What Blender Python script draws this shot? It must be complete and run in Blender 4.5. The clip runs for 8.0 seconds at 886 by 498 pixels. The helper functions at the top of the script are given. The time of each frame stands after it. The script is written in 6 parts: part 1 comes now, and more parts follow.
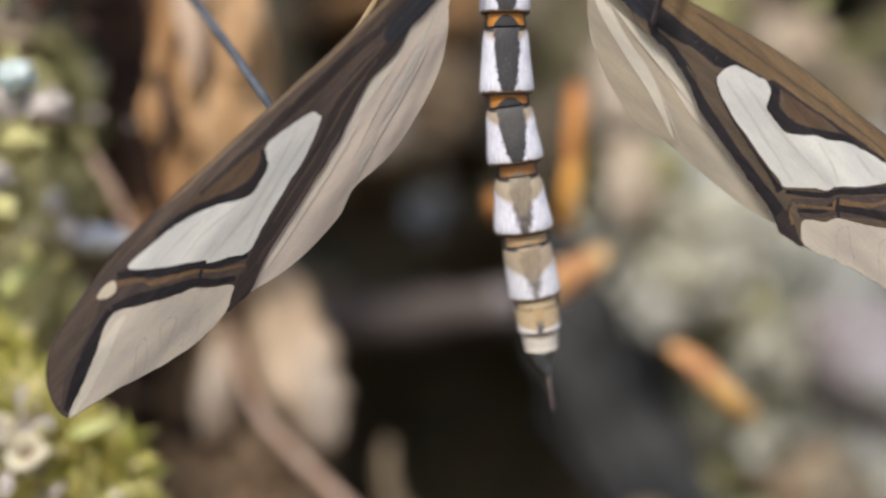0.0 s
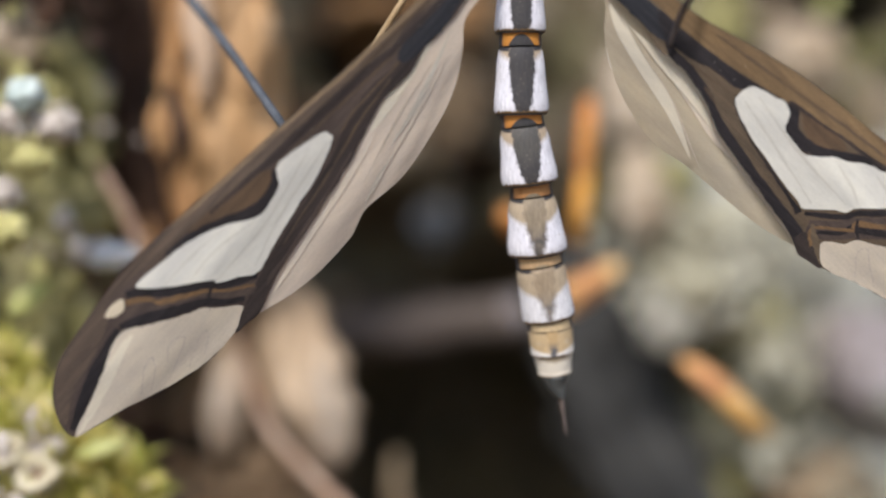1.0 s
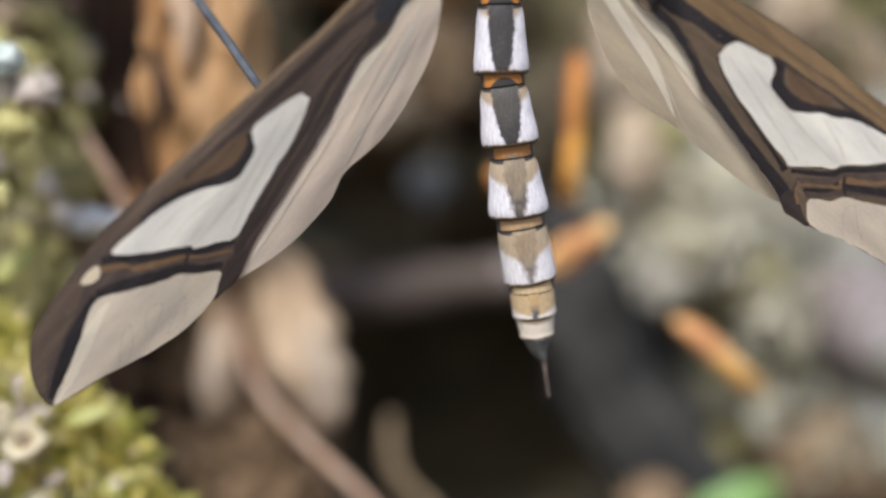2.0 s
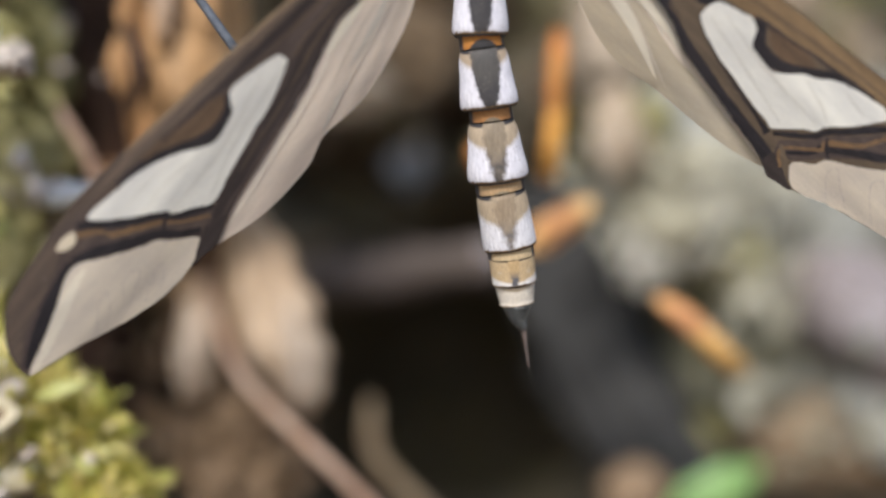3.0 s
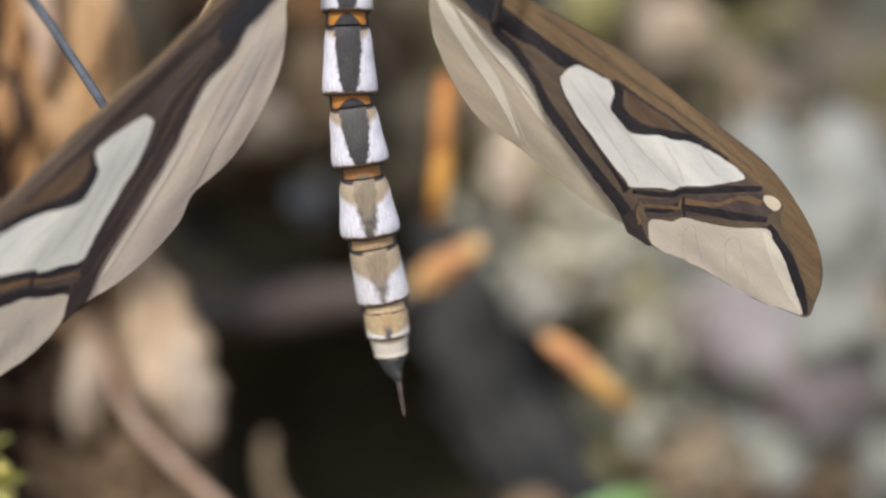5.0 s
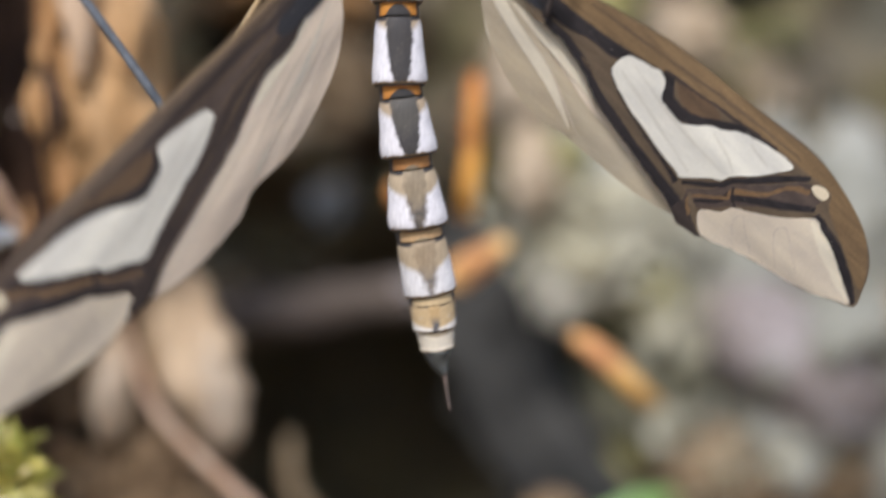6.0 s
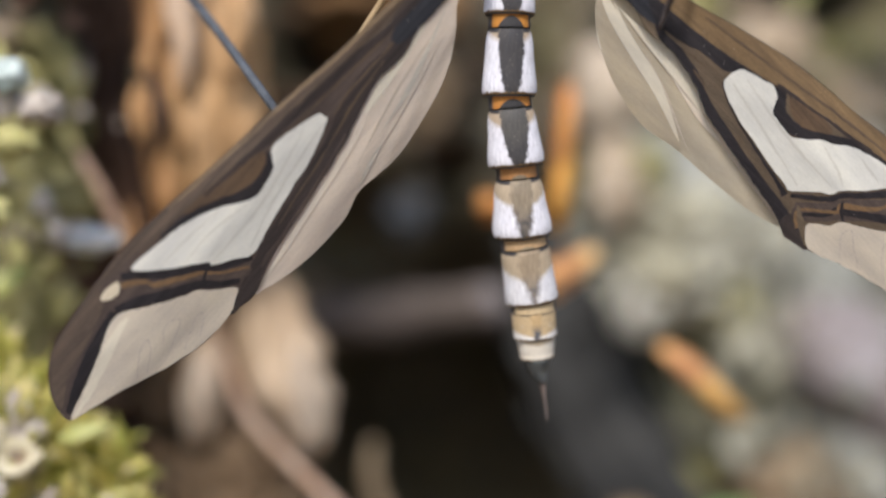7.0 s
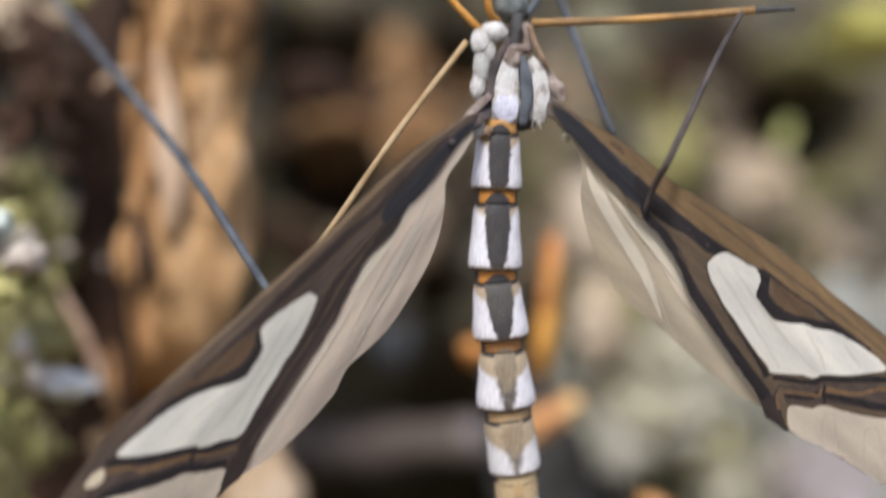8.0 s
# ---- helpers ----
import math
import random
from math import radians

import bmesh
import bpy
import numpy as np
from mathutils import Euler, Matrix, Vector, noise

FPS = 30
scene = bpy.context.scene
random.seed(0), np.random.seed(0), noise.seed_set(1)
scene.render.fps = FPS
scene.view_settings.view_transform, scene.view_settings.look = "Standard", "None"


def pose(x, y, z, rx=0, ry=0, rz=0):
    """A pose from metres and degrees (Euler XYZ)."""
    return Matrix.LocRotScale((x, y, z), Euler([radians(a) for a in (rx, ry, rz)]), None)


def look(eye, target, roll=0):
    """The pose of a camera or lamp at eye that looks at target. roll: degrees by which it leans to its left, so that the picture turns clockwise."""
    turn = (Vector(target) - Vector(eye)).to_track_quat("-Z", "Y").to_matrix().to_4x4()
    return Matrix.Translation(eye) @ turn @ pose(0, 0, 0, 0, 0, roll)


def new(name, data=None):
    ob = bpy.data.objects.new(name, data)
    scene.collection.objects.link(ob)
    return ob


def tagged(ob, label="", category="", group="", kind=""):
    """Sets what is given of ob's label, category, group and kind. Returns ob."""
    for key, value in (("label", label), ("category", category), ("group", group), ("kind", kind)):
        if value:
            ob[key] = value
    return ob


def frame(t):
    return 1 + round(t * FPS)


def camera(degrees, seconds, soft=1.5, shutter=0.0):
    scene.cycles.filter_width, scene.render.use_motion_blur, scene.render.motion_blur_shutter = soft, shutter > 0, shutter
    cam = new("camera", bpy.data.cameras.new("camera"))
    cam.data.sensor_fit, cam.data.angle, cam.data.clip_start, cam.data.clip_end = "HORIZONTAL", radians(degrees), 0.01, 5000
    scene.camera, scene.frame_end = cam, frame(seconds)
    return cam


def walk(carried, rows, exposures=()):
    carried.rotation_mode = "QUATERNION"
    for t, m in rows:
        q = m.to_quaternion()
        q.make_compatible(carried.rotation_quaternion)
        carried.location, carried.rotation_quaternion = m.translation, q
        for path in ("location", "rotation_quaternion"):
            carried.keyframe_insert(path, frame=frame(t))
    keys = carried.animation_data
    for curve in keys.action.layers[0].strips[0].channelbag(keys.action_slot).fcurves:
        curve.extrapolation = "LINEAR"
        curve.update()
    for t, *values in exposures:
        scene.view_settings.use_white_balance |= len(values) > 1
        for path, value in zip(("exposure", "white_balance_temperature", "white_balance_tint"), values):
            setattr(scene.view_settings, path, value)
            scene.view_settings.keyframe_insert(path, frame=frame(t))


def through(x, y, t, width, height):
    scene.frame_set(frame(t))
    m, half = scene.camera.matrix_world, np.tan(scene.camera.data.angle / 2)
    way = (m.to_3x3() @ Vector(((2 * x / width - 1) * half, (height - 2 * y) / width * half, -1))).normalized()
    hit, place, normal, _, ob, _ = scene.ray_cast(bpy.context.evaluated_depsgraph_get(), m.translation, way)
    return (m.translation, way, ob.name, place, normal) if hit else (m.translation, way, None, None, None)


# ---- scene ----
from mathutils import geometry as mathutils_geometry

# The place: a moth at rest on the rotten foot of a tree, filmed from a hand's width.
# Lengths below are in millimetres from the first eye's axis; at() turns them into metres.
LENS = 40.0
EYE = 0.05
cam = camera(LENS, 8.0, 2.3, 0.5)
cam.data.dof.use_dof = True
cam.data.dof.focus_distance = 0.0619
cam.data.dof.aperture_fstop = 10.5
cam.data.dof.aperture_blades = 0


def at(x, y, z):
    return Vector((x * 0.001, y * 0.001, z * 0.001 + EYE))


def eye_pose(x, y, z, yaw, pitch, roll):
    a, b = radians(yaw), radians(pitch)
    eye = at(x, y, z)
    ahead = Vector((-math.sin(a) * math.cos(b), math.cos(a) * math.cos(b), math.sin(b)))
    return look(eye, eye + ahead, roll)


# seconds; eye x, y, z in mm; yaw, pitch, roll in degrees
PATH = [
    (0.0, 0.75, -0.60, -1.26, -0.07, 0.18, 0.03),
    (0.5, 1.79, -0.77, -0.16, -0.13, -0.31, 0.01),
    (1.0, 0.06, 0.01, 0.07, -0.00, -0.00, -0.00),
    (1.5, -0.08, 0.84, 0.02, -0.52, -0.57, -0.33),
    (1.7, 1.20, 0.67, 0.64, 0.47, -2.03, -0.76),
    (3.0, 1.55, 1.58, -1.93, -0.43, -1.60, -0.78),
    (3.5, 1.98, 1.80, -1.09, -0.45, -1.72, -0.53),
    (4.0, 1.73, 1.41, -0.22, -1.25, -1.80, -0.48),
    (4.5, 3.63, 1.92, -1.08, -2.45, -0.81, -0.95),
    (4.7, 4.99, 0.96, 0.02, -3.46, -1.46, -0.74),
    (5.8, 2.74, 0.09, 0.74, -3.48, -0.43, -0.92),
    (6.0, 1.40, 0.47, -0.68, -4.37, -0.64, -0.85),
    (6.5, -0.88, 0.19, -1.98, -3.26, -0.06, -0.30),
    (7.0, -1.73, -0.15, -0.76, -2.09, -0.13, 0.10),
    (7.5, -1.65, 0.29, 1.20, -2.06, 1.36, 0.72),
    (8.0, -1.62, -0.12, 3.72, -2.68, 3.88, 1.61),
]
walk(cam, [(t, eye_pose(*row)) for t, *row in PATH])

# ---- light ----
SUN_UP, SUN_ROUND = 46.0, 194.0
world = bpy.data.worlds.new("sky")
scene.world = world
world.use_nodes = True
wn, wl = world.node_tree.nodes, world.node_tree.links
sky = wn.new("ShaderNodeTexSky")
sky.sky_type, sky.sun_disc = "NISHITA", False
sky.sun_elevation, sky.sun_rotation = radians(SUN_UP), radians(SUN_ROUND)
wl.new(sky.outputs[0], wn["Background"].inputs[0])
wn["Background"].inputs[1].default_value = 0.12
sun = new("sun", bpy.data.lights.new("sun", "SUN"))
sun.data.energy, sun.data.angle, sun.data.color = 2.6, radians(12), (1.0, 0.965, 0.92)
a, b = radians(SUN_ROUND), radians(SUN_UP)
sun.matrix_world = look(Vector((math.sin(a) * math.cos(b), math.cos(a) * math.cos(b), math.sin(b))), (0, 0, 0))
scene.view_settings.exposure = 0.89


# ---- materials ----
def shader(name):
    m = bpy.data.materials.new(name)
    m.use_nodes = True
    t = m.node_tree
    return m, t.nodes, t.links, t.nodes["Principled BSDF"]


def ramp_node(nodes, stops):
    r = nodes.new("ShaderNodeValToRGB")
    e = r.color_ramp.elements
    while len(e) < len(stops):
        e.new(0.5)
    for k, (p, c) in zip(e, stops):
        k.position, k.color = p, (*c, 1)
    return r


def noise_node(nodes, links, co, scale, detail=4, rough=0.6, stretch=None):
    n = nodes.new("ShaderNodeTexNoise")
    n.inputs["Scale"].default_value, n.inputs["Detail"].default_value, n.inputs["Roughness"].default_value = scale, detail, rough
    if stretch:
        mp = nodes.new("ShaderNodeMapping")
        mp.inputs["Scale"].default_value = stretch
        links.new(co, mp.inputs[0])
        co = mp.outputs[0]
    links.new(co, n.inputs["Vector"])
    return n


def mix_node(nodes, links, kind, fac, a, b):
    m = nodes.new("ShaderNodeMix")
    m.data_type, m.blend_type = "RGBA", kind
    for sock, v in ((0, fac), (6, a), (7, b)):
        if hasattr(v, "is_linked"):
            links.new(v, m.inputs[sock])
        else:
            m.inputs[sock].default_value = v if sock == 0 else (*v, 1)
    return m.outputs[2]


def math_node(nodes, links, op, a, b=0.0, clamp=False):
    m = nodes.new("ShaderNodeMath")
    m.operation, m.use_clamp = op, clamp
    for k, v in enumerate((a, b)):
        if hasattr(v, "is_linked"):
            links.new(v, m.inputs[k])
        else:
            m.inputs[k].default_value = v
    return m.outputs[0]


def earthy(name, stops, mm=6.0, fine=0.7, rough=0.85, relief=0.5, stretch=None, spots=None, through=0.0):
    """A natural surface: blotches mm wide through a ramp of colours, a fine grain of its own, relief, and spots of another colour."""
    m, n, l, b = shader(name)
    co = n.new("ShaderNodeTexCoord").outputs["Object"]
    big = noise_node(n, l, co, 1000 / mm, 3, 0.55, stretch)
    small = noise_node(n, l, co, 1000 / fine, 5, 0.65, stretch)
    colour = ramp_node(n, stops)
    l.new(big.outputs[0], colour.inputs[0])
    grain = ramp_node(n, [(0.3, (0.62, 0.62, 0.62)), (0.7, (1.25, 1.22, 1.18))])
    l.new(small.outputs[0], grain.inputs[0])
    out = mix_node(n, l, "MULTIPLY", 0.75, colour.outputs[0], grain.outputs[0])
    if spots:
        tone, size, cut = spots
        sp = noise_node(n, l, co, 1000 / size, 2, 0.5)
        edge = ramp_node(n, [(cut, (0, 0, 0)), (cut + 0.06, (1, 1, 1))])
        l.new(sp.outputs[0], edge.inputs[0])
        out = mix_node(n, l, "MIX", edge.outputs[0], out, tone)
    l.new(out, b.inputs["Base Color"])
    b.inputs["Roughness"].default_value = rough
    b.inputs["Specular IOR Level"].default_value = 0.3
    bump = n.new("ShaderNodeBump")
    bump.inputs["Strength"].default_value, bump.inputs["Distance"].default_value = relief, 0.0004
    l.new(small.outputs[0], bump.inputs["Height"])
    l.new(bump.outputs[0], b.inputs["Normal"])
    if through:
        leaf_through(m, n, l, b, out, through)
    return m


def vary_leaves(m):
    """Each small leaf gets its own tone, from deep green over lime to straw. The palest tones paint highlights of
    strong light.
    """
    n, l = m.node_tree.nodes, m.node_tree.links
    geo = n.new("ShaderNodeNewGeometry")
    tone = ramp_node(n, [(0.0, (0.6, 0.66, 0.42)), (0.3, (0.9, 0.94, 0.68)), (0.62, (1.05, 1.0, 0.9)), (0.85, (1.2, 1.15, 1.2)), (1.0, (1.15, 1.05, 1.6))])
    l.new(geo.outputs["Random Per Island"], tone.inputs[0])
    b = n["Principled BSDF"]
    src = b.inputs["Base Color"].links[0].from_socket
    out = mix_node(n, l, "MULTIPLY", 1.0, src, tone.outputs[0])
    for link in list(src.links):
        if link.to_socket.type == "RGBA" and link.to_node.type in ("BSDF_PRINCIPLED", "BSDF_TRANSLUCENT"):
            l.new(out, link.to_socket)


def leaf_through(m, n, l, b, colour, share):
    tr = n.new("ShaderNodeBsdfTranslucent")
    l.new(colour, tr.inputs[0])
    mx = n.new("ShaderNodeMixShader")
    mx.inputs[0].default_value = share
    l.new(b.outputs[0], mx.inputs[1])
    l.new(tr.outputs[0], mx.inputs[2])
    l.new(mx.outputs[0], n["Material Output"].inputs[0])


def wing_scales(name, base, streak, across=0.35, amount=0.85, through=0.08, rough=0.5, grit=1.0):
    """Wing scales: streaks along the wing at two widths (u runs from root to tip, in mm), cloudy tone, single scales as grain."""
    m, n, l, b = shader(name)
    uv = n.new("ShaderNodeUVMap").outputs[0]
    lines = noise_node(n, l, uv, 1.0, 4, 0.65, (0.16, 1 / across, 1))
    fine = noise_node(n, l, uv, 1.0, 3, 0.7, (0.9, 9.0, 1))
    fan = noise_node(n, l, uv, 1.0, 3, 0.55, (0.16, 0.7, 1))
    grain = noise_node(n, l, uv, 1.0, 2, 0.7, (6.0, 13.0, 1))
    r = ramp_node(n, [(0.3, streak), (0.64, base)])
    l.new(lines.outputs[0], r.inputs[0])
    big = ramp_node(n, [(0.3, (0.8, 0.79, 0.8)), (0.7, (1.14, 1.12, 1.08))])
    l.new(fan.outputs[0], big.inputs[0])
    out = mix_node(n, l, "MIX", amount, base, r.outputs[0])
    out = mix_node(n, l, "MULTIPLY", 0.8, out, big.outputs[0])
    for tex, lo, hi in ((fine, 1 - 0.18 * grit, 1 + 0.15 * grit), (grain, 1 - 0.22 * grit, 1 + 0.2 * grit)):
        dust = ramp_node(n, [(0.3, (lo, lo, lo)), (0.72, (hi, hi, hi))])
        l.new(tex.outputs[0], dust.inputs[0])
        out = mix_node(n, l, "MULTIPLY", 0.75, out, dust.outputs[0])
    l.new(out, b.inputs["Base Color"])
    b.inputs["Roughness"].default_value = rough
    b.inputs["Specular IOR Level"].default_value = 0.16
    bump = n.new("ShaderNodeBump")
    bump.inputs["Strength"].default_value, bump.inputs["Distance"].default_value = 0.35 * grit, 0.00008
    l.new(fine.outputs[0], bump.inputs["Height"])
    l.new(bump.outputs[0], b.inputs["Normal"])
    leaf_through(m, n, l, b, out, through)
    return m


def ring_scales(name, top, low, tan_to, head, stripe, pale, tan, fade=0.03, mottle=0.12):
    """A body ring: uv x runs round it (0 in the middle of the back), y from its front edge to its hind edge. A stripe of half-width top
    to low down the back, from the head's colour to the stripe's, tan shoulders that reach to tan_to, pale sides, a fine dark front edge and an amber hind one."""
    m, n, l, b = shader(name)
    uv = n.new("ShaderNodeUVMap").outputs[0]
    sp = n.new("ShaderNodeSeparateXYZ")
    l.new(uv, sp.inputs[0])
    ragged = noise_node(n, l, uv, 1.0, 4, 0.75, (13, 9, 1))
    hair = noise_node(n, l, uv, 1.0, 3, 0.6, (34, 5, 1))
    blot = noise_node(n, l, uv, 1.0, 2, 0.5, (5, 3, 1))
    fleck = noise_node(n, l, uv, 1.0, 3, 0.7, (26, 14, 1))
    off = math_node(n, l, "MULTIPLY", math_node(n, l, "SUBTRACT", ragged.outputs[0], 0.5), 0.13)
    x = math_node(n, l, "ADD", math_node(n, l, "ABSOLUTE", sp.outputs[0]), off)
    y = math_node(n, l, "ADD", sp.outputs[1], off)
    width = math_node(n, l, "ADD", top, math_node(n, l, "MULTIPLY", math_node(n, l, "POWER", sp.outputs[1], 1.6), low - top))
    inside = math_node(n, l, "DIVIDE", math_node(n, l, "SUBTRACT", width, x), fade, True)
    arch = math_node(n, l, "MULTIPLY", math_node(n, l, "SUBTRACT", 0.5, math_node(n, l, "ABSOLUTE", sp.outputs[0])), 0.5)
    shoulder = math_node(n, l, "DIVIDE", math_node(n, l, "SUBTRACT", math_node(n, l, "ADD", tan_to, arch), y), 0.1, True)
    shoulder = math_node(n, l, "MULTIPLY", shoulder, math_node(n, l, "MULTIPLY", blot.outputs[0], 2.5, True), True)
    out = mix_node(n, l, "MIX", shoulder, pale, tan)
    down = math_node(n, l, "DIVIDE", math_node(n, l, "SUBTRACT", y, 0.4), 0.35, True)
    worn = math_node(n, l, "MULTIPLY", math_node(n, l, "SUBTRACT", blot.outputs[0], 0.38, True), mottle, True)
    out = mix_node(n, l, "MIX", inside, out, mix_node(n, l, "MIX", worn, mix_node(n, l, "MIX", down, head, stripe), tan))
    front = math_node(n, l, "DIVIDE", math_node(n, l, "SUBTRACT", 0.1, sp.outputs[1]), 0.03, True)
    front = math_node(n, l, "MULTIPLY", front, math_node(n, l, "SUBTRACT", 1.0, inside))
    out = mix_node(n, l, "MIX", front, out, (0.03, 0.028, 0.03))
    hind = math_node(n, l, "DIVIDE", math_node(n, l, "SUBTRACT", y, 0.955), 0.02, True)
    out = mix_node(n, l, "MIX", hind, out, (0.17, 0.105, 0.05))
    worn = math_node(n, l, "DIVIDE", math_node(n, l, "SUBTRACT", fleck.outputs[0], 0.6), 0.06, True)
    out = mix_node(n, l, "MIX", math_node(n, l, "MULTIPLY", worn, 0.45), out, (0.2, 0.165, 0.14))
    tone = ramp_node(n, [(0.3, (0.68, 0.67, 0.71)), (0.7, (1.1, 1.1, 1.1))])
    l.new(hair.outputs[0], tone.inputs[0])
    out = mix_node(n, l, "MULTIPLY", 0.7, out, tone.outputs[0])
    return scales_finish(m, n, l, b, out, hair)


def scales_finish(m, n, l, b, out, hair):
    l.new(out, b.inputs["Base Color"])
    b.inputs["Roughness"].default_value = 0.6
    b.inputs["Specular IOR Level"].default_value = 0.2
    b.inputs["Sheen Weight"].default_value = 0.04
    bump = n.new("ShaderNodeBump")
    bump.inputs["Strength"].default_value, bump.inputs["Distance"].default_value = 0.4, 0.0001
    l.new(hair.outputs[0], bump.inputs["Height"])
    l.new(bump.outputs[0], b.inputs["Normal"])
    return m


def joint_scales(name, wide, start, head, orange):
    """The collar between two rings: orange, with the rounded head of the back stripe rising into it and the shade of a
    deep crease painted at the sides.
    """
    m, n, l, b = shader(name)
    uv = n.new("ShaderNodeUVMap").outputs[0]
    sp = n.new("ShaderNodeSeparateXYZ")
    l.new(uv, sp.inputs[0])
    hair = noise_node(n, l, uv, 1.0, 3, 0.6, (30, 4, 1))
    q = math_node(n, l, "DIVIDE", sp.outputs[0], wide)
    dome = math_node(n, l, "ADD", math_node(n, l, "MULTIPLY", math_node(n, l, "MULTIPLY", q, q), 0.5), start)
    inside = math_node(n, l, "DIVIDE", math_node(n, l, "SUBTRACT", sp.outputs[1], dome), 0.06, True)
    side = math_node(n, l, "DIVIDE", math_node(n, l, "SUBTRACT", math_node(n, l, "ABSOLUTE", sp.outputs[0]), 0.3), 0.06, True)
    tone = ramp_node(n, [(0.3, (0.7, 0.7, 0.7)), (0.7, (1.15, 1.15, 1.15))])
    l.new(hair.outputs[0], tone.inputs[0])
    # near-black sides put the shade of the constriction into the colour
    out = mix_node(n, l, "MIX", side, orange, (0.05, 0.045, 0.05))
    out = mix_node(n, l, "MIX", inside, out, head)
    out = mix_node(n, l, "MULTIPLY", 0.7, out, tone.outputs[0])
    return scales_finish(m, n, l, b, out, hair)


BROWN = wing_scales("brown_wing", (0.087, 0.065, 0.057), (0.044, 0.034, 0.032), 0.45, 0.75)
SEAM = wing_scales("seam_brown", (0.13, 0.098, 0.068), (0.08, 0.06, 0.045), 0.5, 0.7)
DOTTED = wing_scales("dot_cream", (0.58, 0.5, 0.38), (0.5, 0.43, 0.33), 0.3, grit=0.5)
# greyer than the right front edge: the left wing's light is in the colour
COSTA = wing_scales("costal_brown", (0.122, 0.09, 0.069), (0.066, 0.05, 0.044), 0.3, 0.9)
TAN_EDGE = wing_scales("tan_edge", (0.24, 0.17, 0.108), (0.15, 0.11, 0.076), 0.3, 0.8)
# golder than COSTA: the light on the right wing is put into the colour
GOLD_LIT = wing_scales("golden_brown_lit", (0.185, 0.122, 0.066), (0.105, 0.07, 0.043), 0.4, 0.8)
UMBER = wing_scales("umber_wing", (0.05, 0.039, 0.037), (0.024, 0.02, 0.02), 0.28)
BLACK = wing_scales("black_scales", (0.03, 0.026, 0.029), (0.012, 0.011, 0.013))
# BROWN made lighter and golder by painting in the right wing's light
HAZEL_LIT = wing_scales("hazel_wing_lit", (0.125, 0.092, 0.064), (0.07, 0.053, 0.04), 0.45, 0.75)
CREAM = wing_scales("cream_scales", (0.7, 0.68, 0.63), (0.62, 0.6, 0.56), 0.7, 0.6, 0.2, grit=0.4)
BUFF = wing_scales("buff_membrane", (0.64, 0.565, 0.465), (0.55, 0.475, 0.42), 1.6, 0.6, 0.28, grit=0.4)
PALE = wing_scales("pale_hindwing", (0.68, 0.585, 0.5), (0.595, 0.505, 0.425), 0.9, 0.8, 0.28, grit=0.35)
def clear_film(m, share):
    """Lets part of what lies behind show through, as the bare membrane does."""
    n, l = m.node_tree.nodes, m.node_tree.links
    out = n["Material Output"].inputs[0]
    src = out.links[0].from_socket
    mx, clear = n.new("ShaderNodeMixShader"), n.new("ShaderNodeBsdfTransparent")
    mx.inputs[0].default_value = share
    l.new(src, mx.inputs[1])
    l.new(clear.outputs[0], mx.inputs[2])
    l.new(mx.outputs[0], out)
    return m


FILM = clear_film(wing_scales("clear_hindwing", (0.62, 0.54, 0.42), (0.52, 0.45, 0.35), 1.0, 0.8, 0.34, grit=0.35), 0.3)
CHALK = wing_scales("chalky_scales", (0.73, 0.67, 0.56), (0.65, 0.59, 0.48), 0.8, 0.7, 0.3, grit=0.35)
RUST = wing_scales("rust_scales", (0.115, 0.074, 0.047), (0.06, 0.042, 0.031), 0.4)
RIMPALE = wing_scales("warm_pale", (0.7, 0.62, 0.53), (0.62, 0.54, 0.45), 0.5, 0.6, 0.28, grit=0.35)
FOLD = wing_scales("fold_shade", (0.59, 0.54, 0.47), (0.53, 0.48, 0.41), 0.3, through=0.22)
RIDGE = wing_scales("vein_brown", (0.105, 0.073, 0.05), (0.07, 0.05, 0.037), 0.3)
PLEAT_SHADE = wing_scales("pleat_shade", (0.62, 0.595, 0.545), (0.56, 0.535, 0.485), 0.4, through=0.2, grit=0.4)
LOOP = wing_scales("loop_lilac", (0.58, 0.505, 0.435), (0.52, 0.45, 0.4), 0.3, through=0.22)
FIRE = wing_scales("orange_line", (0.19, 0.115, 0.06), (0.1, 0.066, 0.042), 0.25)
TEAL = wing_scales("teal_black", (0.036, 0.037, 0.044), (0.014, 0.014, 0.018), 0.3)
VEIN = wing_scales("vein", (0.57, 0.49, 0.41), (0.5, 0.43, 0.35), 0.3, through=0.25)
LEG_TAN = earthy("leg_tan", [(0.35, (0.3, 0.2, 0.1)), (0.65, (0.43, 0.31, 0.18))], 1.5, 0.15, 0.5, 0.3)
LEG_ORANGE = earthy("leg_orange", [(0.35, (0.45, 0.2, 0.04)), (0.65, (0.56, 0.28, 0.07))], 1.5, 0.15, 0.5, 0.3)
LEG_AMBER = earthy("leg_amber", [(0.35, (0.2, 0.12, 0.055)), (0.65, (0.48, 0.26, 0.08))], 4.0, 0.15, 0.5, 0.3)
LEG_SOOT = earthy("leg_soot", [(0.35, (0.035, 0.028, 0.027)), (0.65, (0.08, 0.063, 0.06))], 1.2, 0.12, 0.5, 0.4)
LEG_GREY = earthy("leg_grey", [(0.35, (0.042, 0.048, 0.06)), (0.65, (0.095, 0.105, 0.125))], 1.2, 0.12, 0.5, 0.4)
LEG_DARK = earthy("leg_dark", [(0.35, (0.035, 0.033, 0.036)), (0.65, (0.075, 0.07, 0.07))], 1.2, 0.12, 0.5, 0.4)
